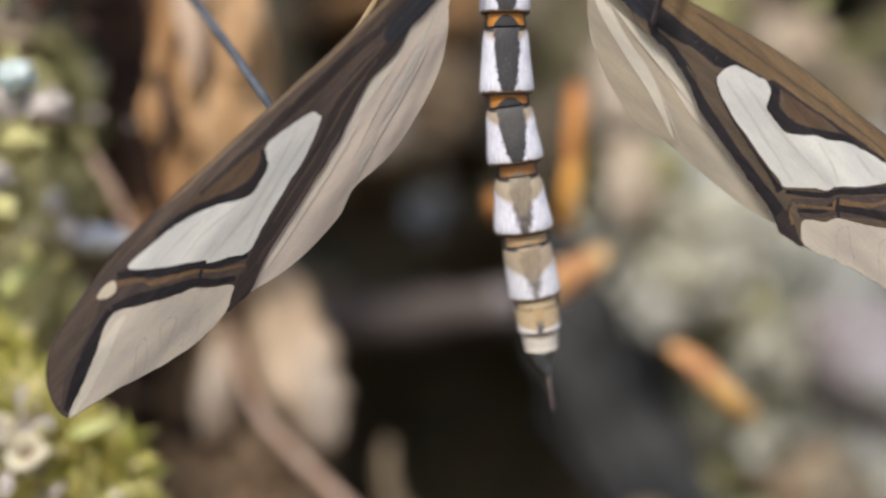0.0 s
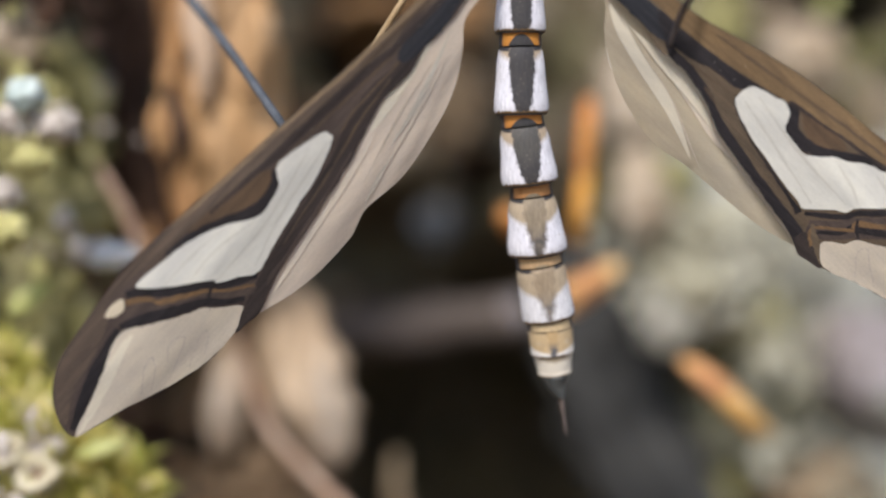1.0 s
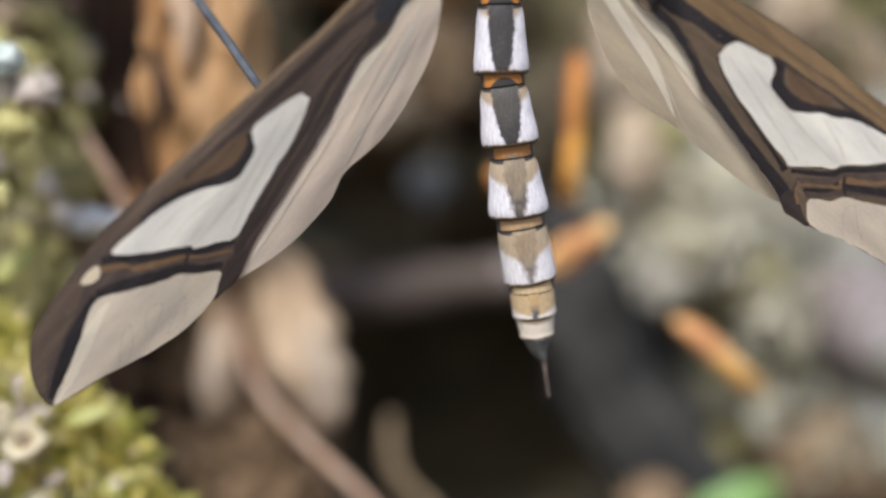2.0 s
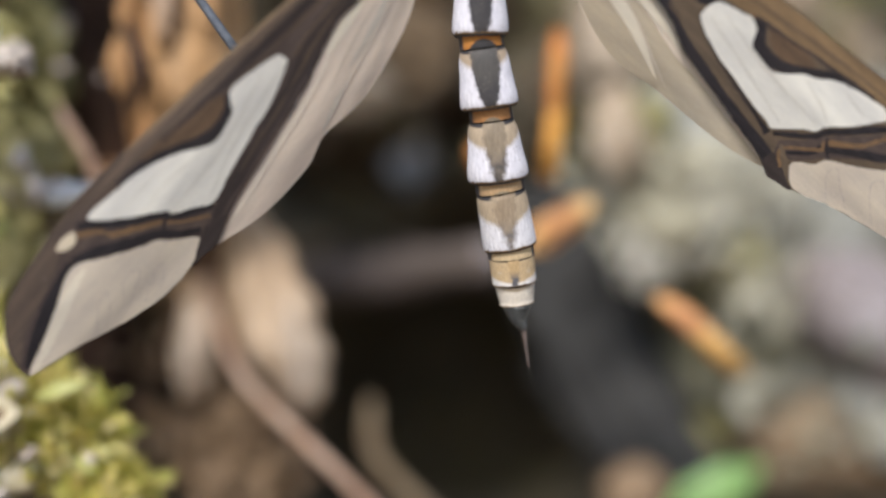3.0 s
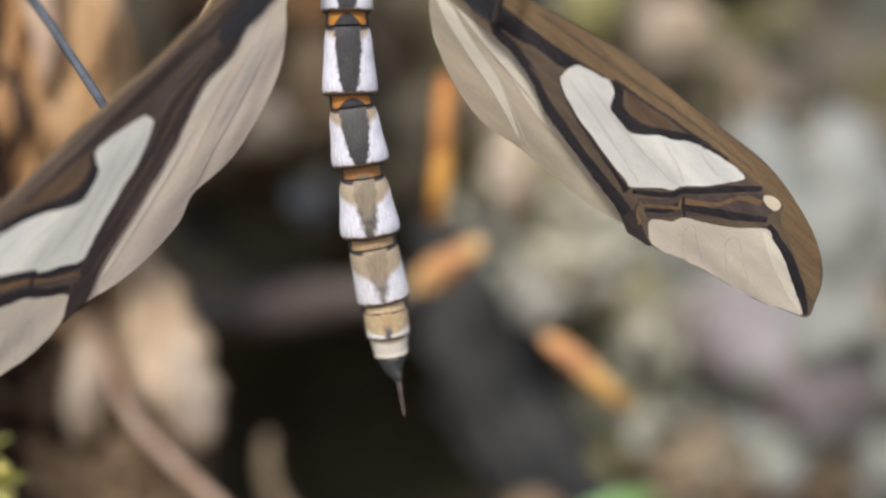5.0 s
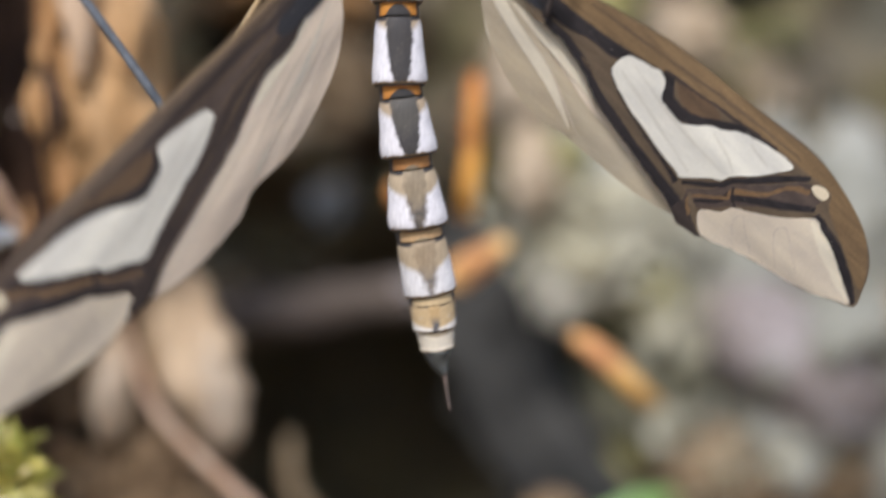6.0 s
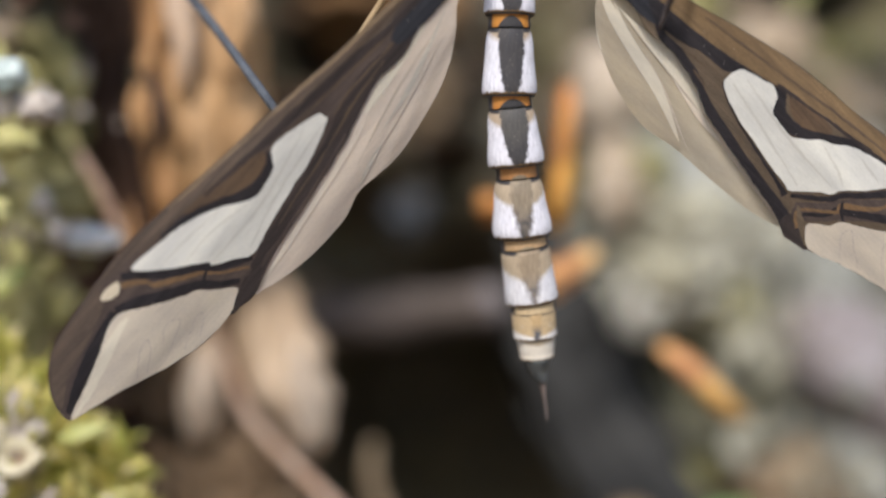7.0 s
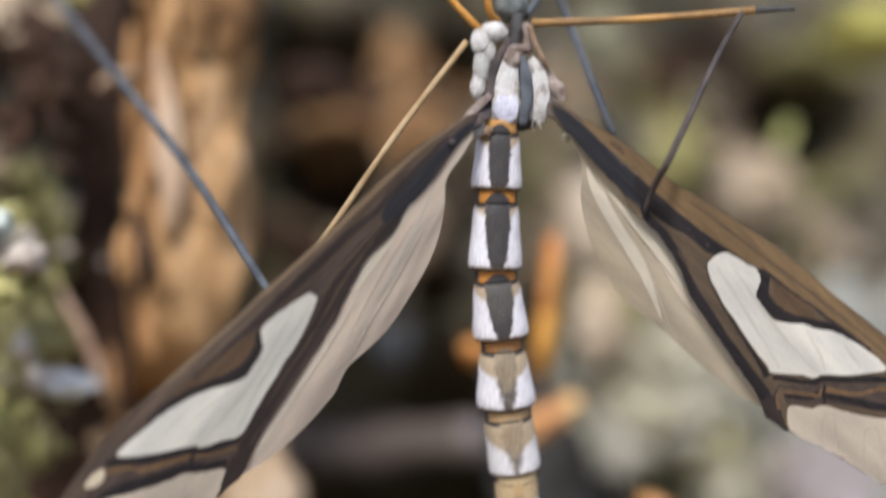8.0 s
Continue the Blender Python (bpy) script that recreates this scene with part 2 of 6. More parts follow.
DARK_RING = earthy("dark_ring", [(0.35, (0.02, 0.018, 0.02)), (0.65, (0.045, 0.04, 0.04))], 1.0, 0.1, 0.5, 0.3)
TAIL = earthy("tail_grey", [(0.35, (0.06, 0.065, 0.07)), (0.65, (0.14, 0.15, 0.15))], 0.8, 0.1, 0.45, 0.3)
SPIKE = earthy("tail_spike", [(0.35, (0.12, 0.09, 0.08)), (0.65, (0.24, 0.18, 0.16))], 0.8, 0.1, 0.45, 0.3)
FUR = earthy("white_fur", [(0.33, (0.36, 0.32, 0.28)), (0.45, (0.58, 0.555, 0.545)), (0.65, (0.7, 0.685, 0.685))], 0.7, 0.12, 0.7, 0.7)
# lavender tone of the thorax's shaded left side
LAVENDER_SHADE = earthy("lavender_shade", [(0.35, (0.42, 0.42, 0.52)), (0.65, (0.6, 0.6, 0.7))], 1.0, 0.12, 0.6, 0.5)
FUR_BROWN = earthy("brown_fur", [(0.35, (0.17, 0.105, 0.065)), (0.65, (0.36, 0.25, 0.17))], 0.8, 0.12, 0.7, 0.7)
FUR_GREY = earthy("grey_fur", [(0.35, (0.38, 0.37, 0.355)), (0.65, (0.56, 0.55, 0.535))], 0.8, 0.12, 0.7, 0.7)
DUST = earthy("dust", [(0.35, (0.3, 0.27, 0.24)), (0.65, (0.5, 0.47, 0.43))], 1.0, 0.1, 0.6, 0.2)
FUR_DARK = earthy("dark_fur", [(0.35, (0.05, 0.042, 0.045)), (0.65, (0.13, 0.1, 0.095))], 1.0, 0.12, 0.7, 0.7)
FUR_MAUVE = earthy("mauve_fur", [(0.35, (0.2, 0.145, 0.125)), (0.65, (0.38, 0.31, 0.28))], 0.8, 0.12, 0.7, 0.7)
HEAD_GREY = earthy("head_grey", [(0.35, (0.1, 0.115, 0.12)), (0.65, (0.22, 0.245, 0.25))], 1.0, 0.12, 0.6, 0.5)
WHITE = (0.64, 0.617, 0.65)
EARTH = earthy("earth", [(0.25, (0.056, 0.058, 0.047)), (0.42, (0.08, 0.074, 0.056)), (0.55, (0.125, 0.102, 0.07)), (0.68, (0.11, 0.1, 0.045)), (0.8, (0.24, 0.18, 0.13))], 9.0, 1.6, 0.9, 0.9)
LITTER = earthy("leaf_litter", [(0.3, (0.055, 0.039, 0.024)), (0.5, (0.15, 0.103, 0.061)), (0.7, (0.275, 0.2, 0.13))], 14.0, 2.0, 0.9, 0.8)
BROWN_LITTER = earthy("brown_litter", [(0.3, (0.085, 0.053, 0.031)), (0.5, (0.185, 0.123, 0.073)), (0.7, (0.32, 0.225, 0.145))], 6.0, 1.2, 0.9, 0.8)
BARK = earthy("orange_wood", [(0.3, (0.18, 0.087, 0.036)), (0.43, (0.33, 0.17, 0.07)), (0.57, (0.43, 0.25, 0.115)), (0.74, (0.53, 0.35, 0.2))], 6.5, 0.9, 0.75, 0.8, (1, 1, 0.22))
DARKBARK = earthy("dark_wood", [(0.3, (0.016, 0.008, 0.005)), (0.55, (0.045, 0.021, 0.0115)), (0.75, (0.12, 0.058, 0.031))], 5.0, 0.9, 0.8, 0.9, (1, 1, 0.25))
RUSTWOOD = earthy("rusty_wood", [(0.3, (0.06, 0.03, 0.014)), (0.5, (0.19, 0.1, 0.042)), (0.7, (0.36, 0.21, 0.1))], 5.0, 0.9, 0.85, 0.9)
# wood tone with the slab's pinkish highlights in it
LITWOOD = earthy("lit_wood", [(0.3, (0.32, 0.19, 0.105)), (0.5, (0.45, 0.3, 0.195)), (0.7, (0.55, 0.42, 0.32))], 3.0, 0.6, 0.75, 0.7, (1, 1, 0.3))
AMBERWOOD = earthy("amber_wood", [(0.3, (0.34, 0.19, 0.085)), (0.5, (0.45, 0.275, 0.14)), (0.7, (0.56, 0.39, 0.25))], 3.0, 0.6, 0.75, 0.8, (1, 1, 0.3))
DRYLEAF = earthy("dry_leaf", [(0.3, (0.27, 0.17, 0.09)), (0.48, (0.5, 0.365, 0.245)), (0.66, (0.67, 0.55, 0.44))], 7.0, 0.8, 0.7, 0.5, (1, 1, 0.3), None, 0.15)
STEM = earthy("red_stem", [(0.35, (0.33, 0.195, 0.13)), (0.65, (0.5, 0.365, 0.28))], 3.0, 0.5, 0.6, 0.5)
TWIG = earthy("pale_twig", [(0.35, (0.24, 0.175, 0.11)), (0.65, (0.38, 0.295, 0.2))], 3.0, 0.5, 0.75, 0.6)
DARKROOT = earthy("dark_root", [(0.32, (0.014, 0.0138, 0.0135)), (0.52, (0.032, 0.0315, 0.031)), (0.7, (0.058, 0.056, 0.053))], 7.0, 0.8, 0.85, 0.8)
STICK = earthy("dark_stick", [(0.35, (0.04, 0.031, 0.026)), (0.65, (0.098, 0.077, 0.066))], 5.0, 0.8, 0.8, 0.7, (0.3, 1, 1))
CHIP = earthy("orange_chip", [(0.3, (0.4, 0.13, 0.04)), (0.5, (0.53, 0.21, 0.055)), (0.7, (0.6, 0.35, 0.12))], 4.0, 0.7, 0.7, 0.6, (1, 1, 0.4))
CHIP_GOLD = earthy("golden_chip", [(0.3, (0.6, 0.225, 0.035)), (0.5, (0.67, 0.3, 0.055)), (0.7, (0.74, 0.41, 0.11))], 4.0, 0.7, 0.7, 0.6, (1, 1, 0.4))
CHIP_HONEY = earthy("honey_chip", [(0.3, (0.5, 0.26, 0.075)), (0.5, (0.6, 0.345, 0.115)), (0.7, (0.7, 0.47, 0.2))], 4.0, 0.7, 0.7, 0.6, (1, 1, 0.4))
CHIP_PALE = earthy("pale_orange_chip", [(0.3, (0.5, 0.2, 0.1)), (0.5, (0.64, 0.34, 0.14)), (0.7, (0.76, 0.53, 0.24))], 4.0, 0.7, 0.7, 0.6, (1, 1, 0.4))
LICHEN = earthy("grey_lichen", [(0.26, (0.25, 0.225, 0.15)), (0.44, (0.35, 0.325, 0.24)), (0.6, (0.46, 0.44, 0.36)), (0.76, (0.33, 0.3, 0.19))], 9.0, 0.9, 0.9, 0.9)
LICHEN_PALE = earthy("pale_lichen", [(0.3, (0.38, 0.36, 0.3)), (0.5, (0.5, 0.48, 0.42)), (0.7, (0.6, 0.58, 0.53))], 9.0, 0.9, 0.9, 0.9)
GREYROCK = earthy("grey_rock", [(0.3, (0.13, 0.128, 0.105)), (0.5, (0.225, 0.224, 0.2)), (0.7, (0.31, 0.31, 0.29))], 9.0, 1.2, 0.9, 0.9)
MOSSROCK = earthy("mossy_rock", [(0.3, (0.1, 0.096, 0.055)), (0.5, (0.16, 0.153, 0.1)), (0.7, (0.225, 0.216, 0.16))], 10.0, 1.2, 0.95, 0.9)
STONE = earthy("mauve_stone", [(0.3, (0.13, 0.1, 0.09)), (0.5, (0.215, 0.185, 0.185)), (0.7, (0.38, 0.36, 0.385))], 8.0, 1.0, 0.7, 0.5)
PEBBLE = earthy("pale_pebble", [(0.35, (0.045, 0.047, 0.051)), (0.65, (0.13, 0.134, 0.145))], 3.0, 0.6, 0.7, 0.4)
FLAKE = earthy("pale_flake", [(0.35, (0.42, 0.43, 0.45)), (0.65, (0.68, 0.69, 0.7))], 3.0, 0.6, 0.7, 0.4)
# blue-white of an overexposed sun glint, as a surface colour
BLUE_GLINT = earthy("blue_glint", [(0.35, (0.4, 0.48, 0.46)), (0.65, (0.66, 0.72, 0.69))], 2.0, 0.5, 0.8, 0.9)
PINK = earthy("pink_lichen", [(0.35, (0.36, 0.3, 0.26)), (0.65, (0.7, 0.63, 0.57))], 1.6, 0.4, 0.85, 0.9)
YELLOW = earthy("yellow_lichen", [(0.35, (0.34, 0.31, 0.12)), (0.65, (0.6, 0.55, 0.25))], 1.6, 0.4, 0.85, 0.8)
MUSTARD = earthy("mustard_moss", [(0.3, (0.14, 0.125, 0.03)), (0.5, (0.32, 0.29, 0.075)), (0.7, (0.5, 0.47, 0.16))], 2.5, 0.5, 0.9, 0.9)
OLIVE = earthy("olive_moss_cushion", [(0.3, (0.11, 0.1, 0.038)), (0.5, (0.27, 0.245, 0.1)), (0.7, (0.42, 0.385, 0.22))], 3.5, 0.6, 0.95, 1.0)
MOSS = earthy("moss_leaf", [(0.3, (0.34, 0.32, 0.075)), (0.5, (0.74, 0.69, 0.26)), (0.68, (0.92, 0.88, 0.6))], 2.2, 0.5, 0.5, 0.2, None, None, 0.5)
vary_leaves(MOSS)
GREEN = earthy("green_leaf", [(0.35, (0.26, 0.48, 0.13)), (0.65, (0.42, 0.64, 0.27))], 4.0, 0.6, 0.5, 0.2, None, None, 0.35)
LIME = earthy("lime_leaf", [(0.35, (0.4, 0.4, 0.12)), (0.65, (0.58, 0.58, 0.26))], 3.0, 0.5, 0.55, 0.2, None, None, 0.35)
CREAMY = earthy("cream_stone", [(0.35, (0.36, 0.3, 0.19)), (0.65, (0.67, 0.6, 0.44))], 2.0, 0.5, 0.85, 0.9, None, ((0.05, 0.04, 0.03), 1.3, 0.6))
TANSTONE = earthy("tan_crust", [(0.3, (0.2, 0.145, 0.09)), (0.5, (0.42, 0.33, 0.24)), (0.7, (0.58, 0.49, 0.4))], 6.0, 1.0, 0.9, 0.8)


# ---- building helpers ----
def thing(name, base, label, category, group="", kind=""):
    ob = new(name)
    ob.location = base
    ob.empty_display_size = 0.002
    return tagged(ob, label, category, group, kind)


def root_of(ob):
    while ob.parent:
        ob = ob.parent
    return ob


def part(name, bm, material, parent, label="", smooth=True):
    """One mesh under a thing or a part. The bmesh is in the world's metres."""
    base = root_of(parent).location
    bmesh.ops.translate(bm, verts=bm.verts, vec=-Vector(base))
    bm.normal_update()
    me = bpy.data.meshes.new(name)
    bm.to_mesh(me)
    bm.free()
    for mt in material if isinstance(material, (list, tuple)) else (material,):
        me.materials.append(mt)
    if smooth:
        me.polygons.foreach_set("use_smooth", [True] * len(me.polygons))
    ob = new(name, me)
    ob.parent = parent
    return tagged(ob, label) if label else ob


def solo(name, bm, material, label, category, kind="", group="", smooth=True):
    """A thing of one mesh."""
    me = bpy.data.meshes.new(name)
    bm.normal_update()
    bm.to_mesh(me)
    bm.free()
    me.materials.append(material)
    if smooth:
        me.polygons.foreach_set("use_smooth", [True] * len(me.polygons))
    return tagged(new(name, me), label, category, group, kind)


def curve_through(pts, per=6, closed=False):
    """Catmull-Rom through points of any dimension."""
    p = [Vector(q) for q in pts]
    n = len(p)
    out = []
    for i in range(n if closed else n - 1):
        if closed:
            a, b, c, d = p[i - 1], p[i], p[(i + 1) % n], p[(i + 2) % n]
        else:
            b, c = p[i], p[i + 1]
            a, d = p[i - 1] if i else b * 2 - c, p[i + 2] if i + 2 < n else c * 2 - b
        for k in range(per):
            t = k / per
            out.append(0.5 * (2 * b + (c - a) * t + (2 * a - 5 * b + 4 * c - d) * t * t + (3 * b - a - 3 * c + d) * t ** 3))
    if not closed:
        out.append(p[-1])
    return out


def tube(pts, radii, around=10, per=6, rough=0.0, seed=0.0, flat=1.0, caps=True):
    """A tapered, slightly uneven rod along points (mm), radii in mm at those points."""
    line = curve_through(pts, per)
    rad = [q.x for q in curve_through([(r, 0) for r in radii], per)]
    bm = bmesh.new()
    rings = []
    for i, p in enumerate(line):
        ahead = (line[min(i + 1, len(line) - 1)] - line[max(i - 1, 0)]).normalized()
        side = ahead.cross(Vector((0, 1, 0.02))).normalized()
        up = side.cross(ahead)
        ring = []
        for k in range(around):
            a = 2 * math.pi * k / around
            r = max(rad[i], 0.01)
            q = p + (side * math.cos(a) + up * math.sin(a) * flat) * r
            if rough:
                q += (side * math.cos(a) + up * math.sin(a)) * r * rough * noise.fractal(q * (0.5 / max(rad[0], 0.3)) + Vector((seed, 0, 0)), 1.0, 2.0, 3)
            ring.append(bm.verts.new(at(*q)))
        rings.append(ring)
    for a, b in zip(rings, rings[1:]):
        for k in range(around):
            bm.faces.new((a[k], a[(k + 1) % around], b[(k + 1) % around], b[k]))
    if caps:
        for ring, p in ((rings[0], line[0]), (rings[-1], line[-1])):
            c = bm.verts.new(at(*p))
            for k in range(around):
                bm.faces.new((ring[k], ring[(k + 1) % around], c))
        bmesh.ops.recalc_face_normals(bm, faces=bm.faces)
    return bm


def lump(centre, size, rough=0.25, seed=0.0, level=4, grain=1.5, turn=(0, 0, 0)):
    """An uneven rounded body: centre and half sizes in mm."""
    bm = bmesh.new()
    bmesh.ops.create_icosphere(bm, subdivisions=level, radius=1)
    spin = Euler([radians(a) for a in turn]).to_matrix()
    for v in bm.verts:
        d = v.co.normalized()
        k = 1 + rough * noise.fractal(d * grain + Vector((seed, seed * 0.7, 0)), 0.8, 2.1, 5)
        v.co = at(*(Vector(centre) + spin @ Vector((d.x * size[0] * k, d.y * size[1] * k, d.z * size[2] * k))))
    return bm


def leaf_blade(bm, base, way, side, length, width, bend=0.25):
    """A small pointed leaf of six faces with a keel."""
    up = way.cross(side).normalized()
    rows = []
    for k, w in ((0.0, 0.35), (0.35, 1.0), (0.7, 0.75), (1.0, 0.06)):
        c = base + way * length * k + up * length * bend * k * k
        rows.append([bm.verts.new(c - side * width * w / 2), bm.verts.new(c - up * width * w * 0.18), bm.verts.new(c + side * width * w / 2)])
    for a, b in zip(rows, rows[1:]):
        bm.faces.new((a[0], a[1], b[1], b[0]))
        bm.faces.new((a[1], a[2], b[2], b[1]))


# ---- ground and bank ----
def bank_depth(x, z):
    """How far back (mm) the face of the bank lies at x, z: rough earth with holes among roots."""
    p = Vector((x, z, 0))
    y = 128 + 7 * noise.fractal(p * 0.035, 0.9, 2.0, 5) + 2.2 * noise.fractal(p * 0.16 + Vector((9, 4, 0)), 0.9, 2.0, 3)
    for hx, hz, hw, hh, deep in HOLES:
        k = ((x - hx) / hw) ** 2 + ((z - hz) / hh) ** 2
        y += deep / (1 + k ** 3)
    return y + 0.06 * max(0, z)


HOLES = [(-8.1, 0.1, 7.4, 4.8, 13), (8.5, -29.0, 25.0, 23.0, 60), (-10.9, 21.0, 2.8, 2.8, 15), (18.0, -14.0, 4.5, 4.5, 17), (3.9, 8.3, 2.3, 2.0, 14), (-26.3, -19.4, 7.8, 7.2, 21), (-29.8, 7.6, 2.1, 10.7, 22), (-21.3, -6.6, 3.3, 3.9, 21), (43.4, 27.1, 5, 4.5, 45), (-7.7, 19.6, 4.6, 3.4, 30), (-12.8, 31.9, 2.6, 4.2, 40), (5.5, 34.0, 3.5, 3, 30), (-5.8, 33.8, 2.6, 3.4, 24), (-35.5, 25.6, 5, 6, 40), (-28.6, 31.8, 2.5, 6, 30)]


def bank():
    """The bank: a rough face, finer in the middle, under a rounded back that slopes down to the ground."""
    bm = bmesh.new()
    xs = [-700, -640, -570, -500, -420, -300, -200, -150, -115] + [-90 + 1.5 * i for i in range(121)] + [115, 150, 200, 300, 420, 500, 570, 640, 700]
    rows = [(0, z) for z in [-52, -48] + [-44 + 1.5 * i for i in range(72)] + [70, 85, 110, 150, 200, 260, 320]] + [(40, 375), (110, 415), (220, 425), (360, 385), (520, 280), (680, 120), (780, -52)]
    grid = []
    for back, z in rows:
        row = []
        for x in xs:
            fall = 1 - (max(0, abs(x) - 380) / 320) ** 2
            lump_ = 14 * noise.fractal(Vector((x, back, z)) * 0.006, 0.9, 2.0, 4) if z > 100 or back else 0
            row.append(bm.verts.new(at(x, bank_depth(x, min(z, 320)) + back + lump_, -52 + (z + 52) * fall + (lump_ if z > 100 else 0))))
        grid.append(row)
    for r, s in zip(grid, grid[1:]):
        for k in range(len(xs) - 1):
            bm.faces.new((r[k], r[k + 1], s[k + 1], s[k]))
    bmesh.ops.recalc_face_normals(bm, faces=bm.faces)
    return solo("backdrop", bm, EARTH, "rough brown earth bank with dark holes between roots", "earth bank", "structure")


def ground():
    bm = bmesh.new()
    steps = [-300, -100, -30, -10, -3, -1, -0.4] + [-0.3 + 0.02 * i for i in range(31)] + [0.4, 1, 3, 10, 30, 100, 300]
    grid = [[bm.verts.new((x, y, 0.004 * noise.fractal(Vector((x, y, 0)) * 30, 1, 2, 3) if abs(x) < 1 and abs(y) < 1 else 0)) for x in steps] for y in steps]
    for r, s in zip(grid, grid[1:]):
        for k in range(len(steps) - 1):
            bm.faces.new((r[k], r[k + 1], s[k + 1], s[k]))
    return solo("ground", bm, LITTER, "brown leaf litter on the forest ground", "ground", "structure")


bank()
ground()

def log_piece(pts, radii, seed, groove=0.25, flat=0.6, around=48, per=10):
    """A split piece of wood along points (mm): flattened, with long grooves and torn edges."""
    line = curve_through(pts, per)
    rad = [q.x for q in curve_through([(r, 0) for r in radii], per)]
    bm = bmesh.new()
    rings = []
    for i, p in enumerate(line):
        ring = []
        for k in range(around):
            a = 2 * math.pi * k / around
            c, s = math.cos(a), math.sin(a)
            g = noise.fractal(Vector((c * 2.2 + seed, s * 2.2, p.z * 0.035)), 0.8, 2.0, 4)
            w = noise.fractal(Vector((c * 1.2 + seed, s * 1.2, p.z * 0.13)), 0.8, 2.0, 3)
            r = rad[i] * (1 + groove * g + 0.3 * w)
            ring.append(bm.verts.new(at(p.x + c * r, p.y + s * r * flat, p.z)))
        rings.append(ring)
    for a, b in zip(rings, rings[1:]):
        for k in range(around):
            bm.faces.new((a[k], a[(k + 1) % around], b[(k + 1) % around], b[k]))
    bm.faces.new(rings[0])
    bm.faces.new(rings[-1])
    bmesh.ops.recalc_face_normals(bm, faces=bm.faces)
    return bm


# wood standing against the bank
SLAB = [(-26.7, 150.0, -13.8), (-21.8, 122.0, -7.2), (-17.8, 98.0, -2.2), (-16.4, 89.0, 0.9), (-15.9, 86.0, 5.7), (-16.2, 86.5, 12.6), (-15.8, 86.2, 18.8), (-15.6, 85.0, 24.6), (-14.9, 82.0, 32.2), (-16, 76, 60)]
slab = thing("wood_slab", at(-17, 92, -12), "upright slab of orange-brown rotten wood with torn grain", "wood slab")
part("slab_body", log_piece(SLAB, [3.6, 3.6, 3.6, 3.3, 3.3, 3.9, 3.8, 3.9, 4.2, 4.4], 3.0, 0.3), BARK, slab)
rnd = random.Random(12)
for k in range(22):
    x, z = rnd.uniform(-20.0, -13.2), rnd.uniform(-4, 34)
    long, thick = rnd.uniform(2.5, 6.5), rnd.uniform(0.25, 0.7)
    y = 83.6 + 0.06 * (x + 17) ** 2 + rnd.uniform(-0.3, 0.5) - 0.2 * max(0, z - 14)
    tone = rnd.choice((BARK, BARK, AMBERWOOD if z < 14 else BARK, RUSTWOOD))
    part("splinter", log_piece([(x, y, z), (x + rnd.gauss(0, 0.3), y - 0.2, z + long / 2), (x + rnd.gauss(0, 0.5), y + 0.1, z + long)], [thick * 0.4, thick, thick * 0.3], 40 + k, 0.3, 0.6, 10, 3), tone, slab)
# the palest of these splinters paint highlights on the slab
for pts, wide_, tone in (([(-17.5, 82.3, 22.5), (-16.9, 82.0, 19.1), (-16.6, 82.2, 15.7), (-16.2, 82.5, 13.0), (-16.4, 83.0, 9.8)], (0.3, 0.7, 0.85, 0.75, 0.3), LITWOOD),
                         ([(-12.7, 83.2, 29.5), (-12.6, 83.0, 26.1), (-12.6, 83.2, 24.2), (-13.5, 83.8, 21.9)], (0.8, 1.3, 1.2, 0.5), RUSTWOOD), ([(-15.5, 82.4, 30.0), (-15.0, 82.2, 25.6), (-14.9, 82.8, 22.0)], (0.9, 1.2, 0.5), RUSTWOOD),
                         ([(-12.8, 84.0, 17.4), (-12.6, 83.2, 15.7), (-12.7, 83.2, 13.6), (-13.2, 83.8, 10.6)], (0.4, 1.1, 1.0, 0.4), AMBERWOOD), ([(-21.3, 83.0, 19.6), (-20.2, 82.4, 20.3), (-18.9, 82.6, 21.0)], (0.5, 0.8, 0.4), LITWOOD)):
    part("splinter", log_piece(pts, wide_, pts[0][2], 0.4, 0.6, 16, 5), tone, slab)
part("dark_streak", log_piece([(-18.7, 83.4, 11.4), (-17.9, 82.6, 9.1), (-17.8, 82.6, 7.2), (-18.5, 83.4, 5.0)], [0.2, 0.6, 0.6, 0.2], 5, 0.3, 0.5, 12, 5), DARKBARK, slab, "dark lengthwise streak")
splinter = thing("wood_splinter", at(-30, 96, -50), "dark reddish-brown splinter of wood beside the slab", "wood splinter")
part("splinter_body", log_piece([(-30, 96, -52), (-24.4, 96.0, -2.6), (-25.0, 95.0, 8.5), (-24.5, 95.0, 18.2), (-25.3, 95.0, 29.4), (-28, 100, 70)], [3.5, 3.2, 2.6, 2.6, 3.0, 3.5], 8.0), DARKBARK, splinter)
for k in range(12):
    x, z = rnd.uniform(-28.5, -23.5), rnd.uniform(2, 28)
    part("sliver", log_piece([(x, 92.8, z), (x + rnd.gauss(0, 0.2), 92.3, z + 2), (x + rnd.gauss(0, 0.4), 92.8, z + rnd.uniform(3.5, 5))], [0.2, rnd.uniform(0.3, 0.7), 0.2], 80 + k, 0.3, 0.6, 10, 3), rnd.choice((DARKBARK, RUSTWOOD, DARKROOT)), splinter)

# mossy foot of the tree
solo("mossy_root", lump((-47, 108, -16), (15, 24, 34), 0.22, 5, 5, 2.2), OLIVE, "olive-grey mossy root of the tree", "root")


def cushion(place, size, seed, material, name, label, category):
    return solo(name, lump(place, size, 0.4, seed, 4, 2.2), material, label, category)


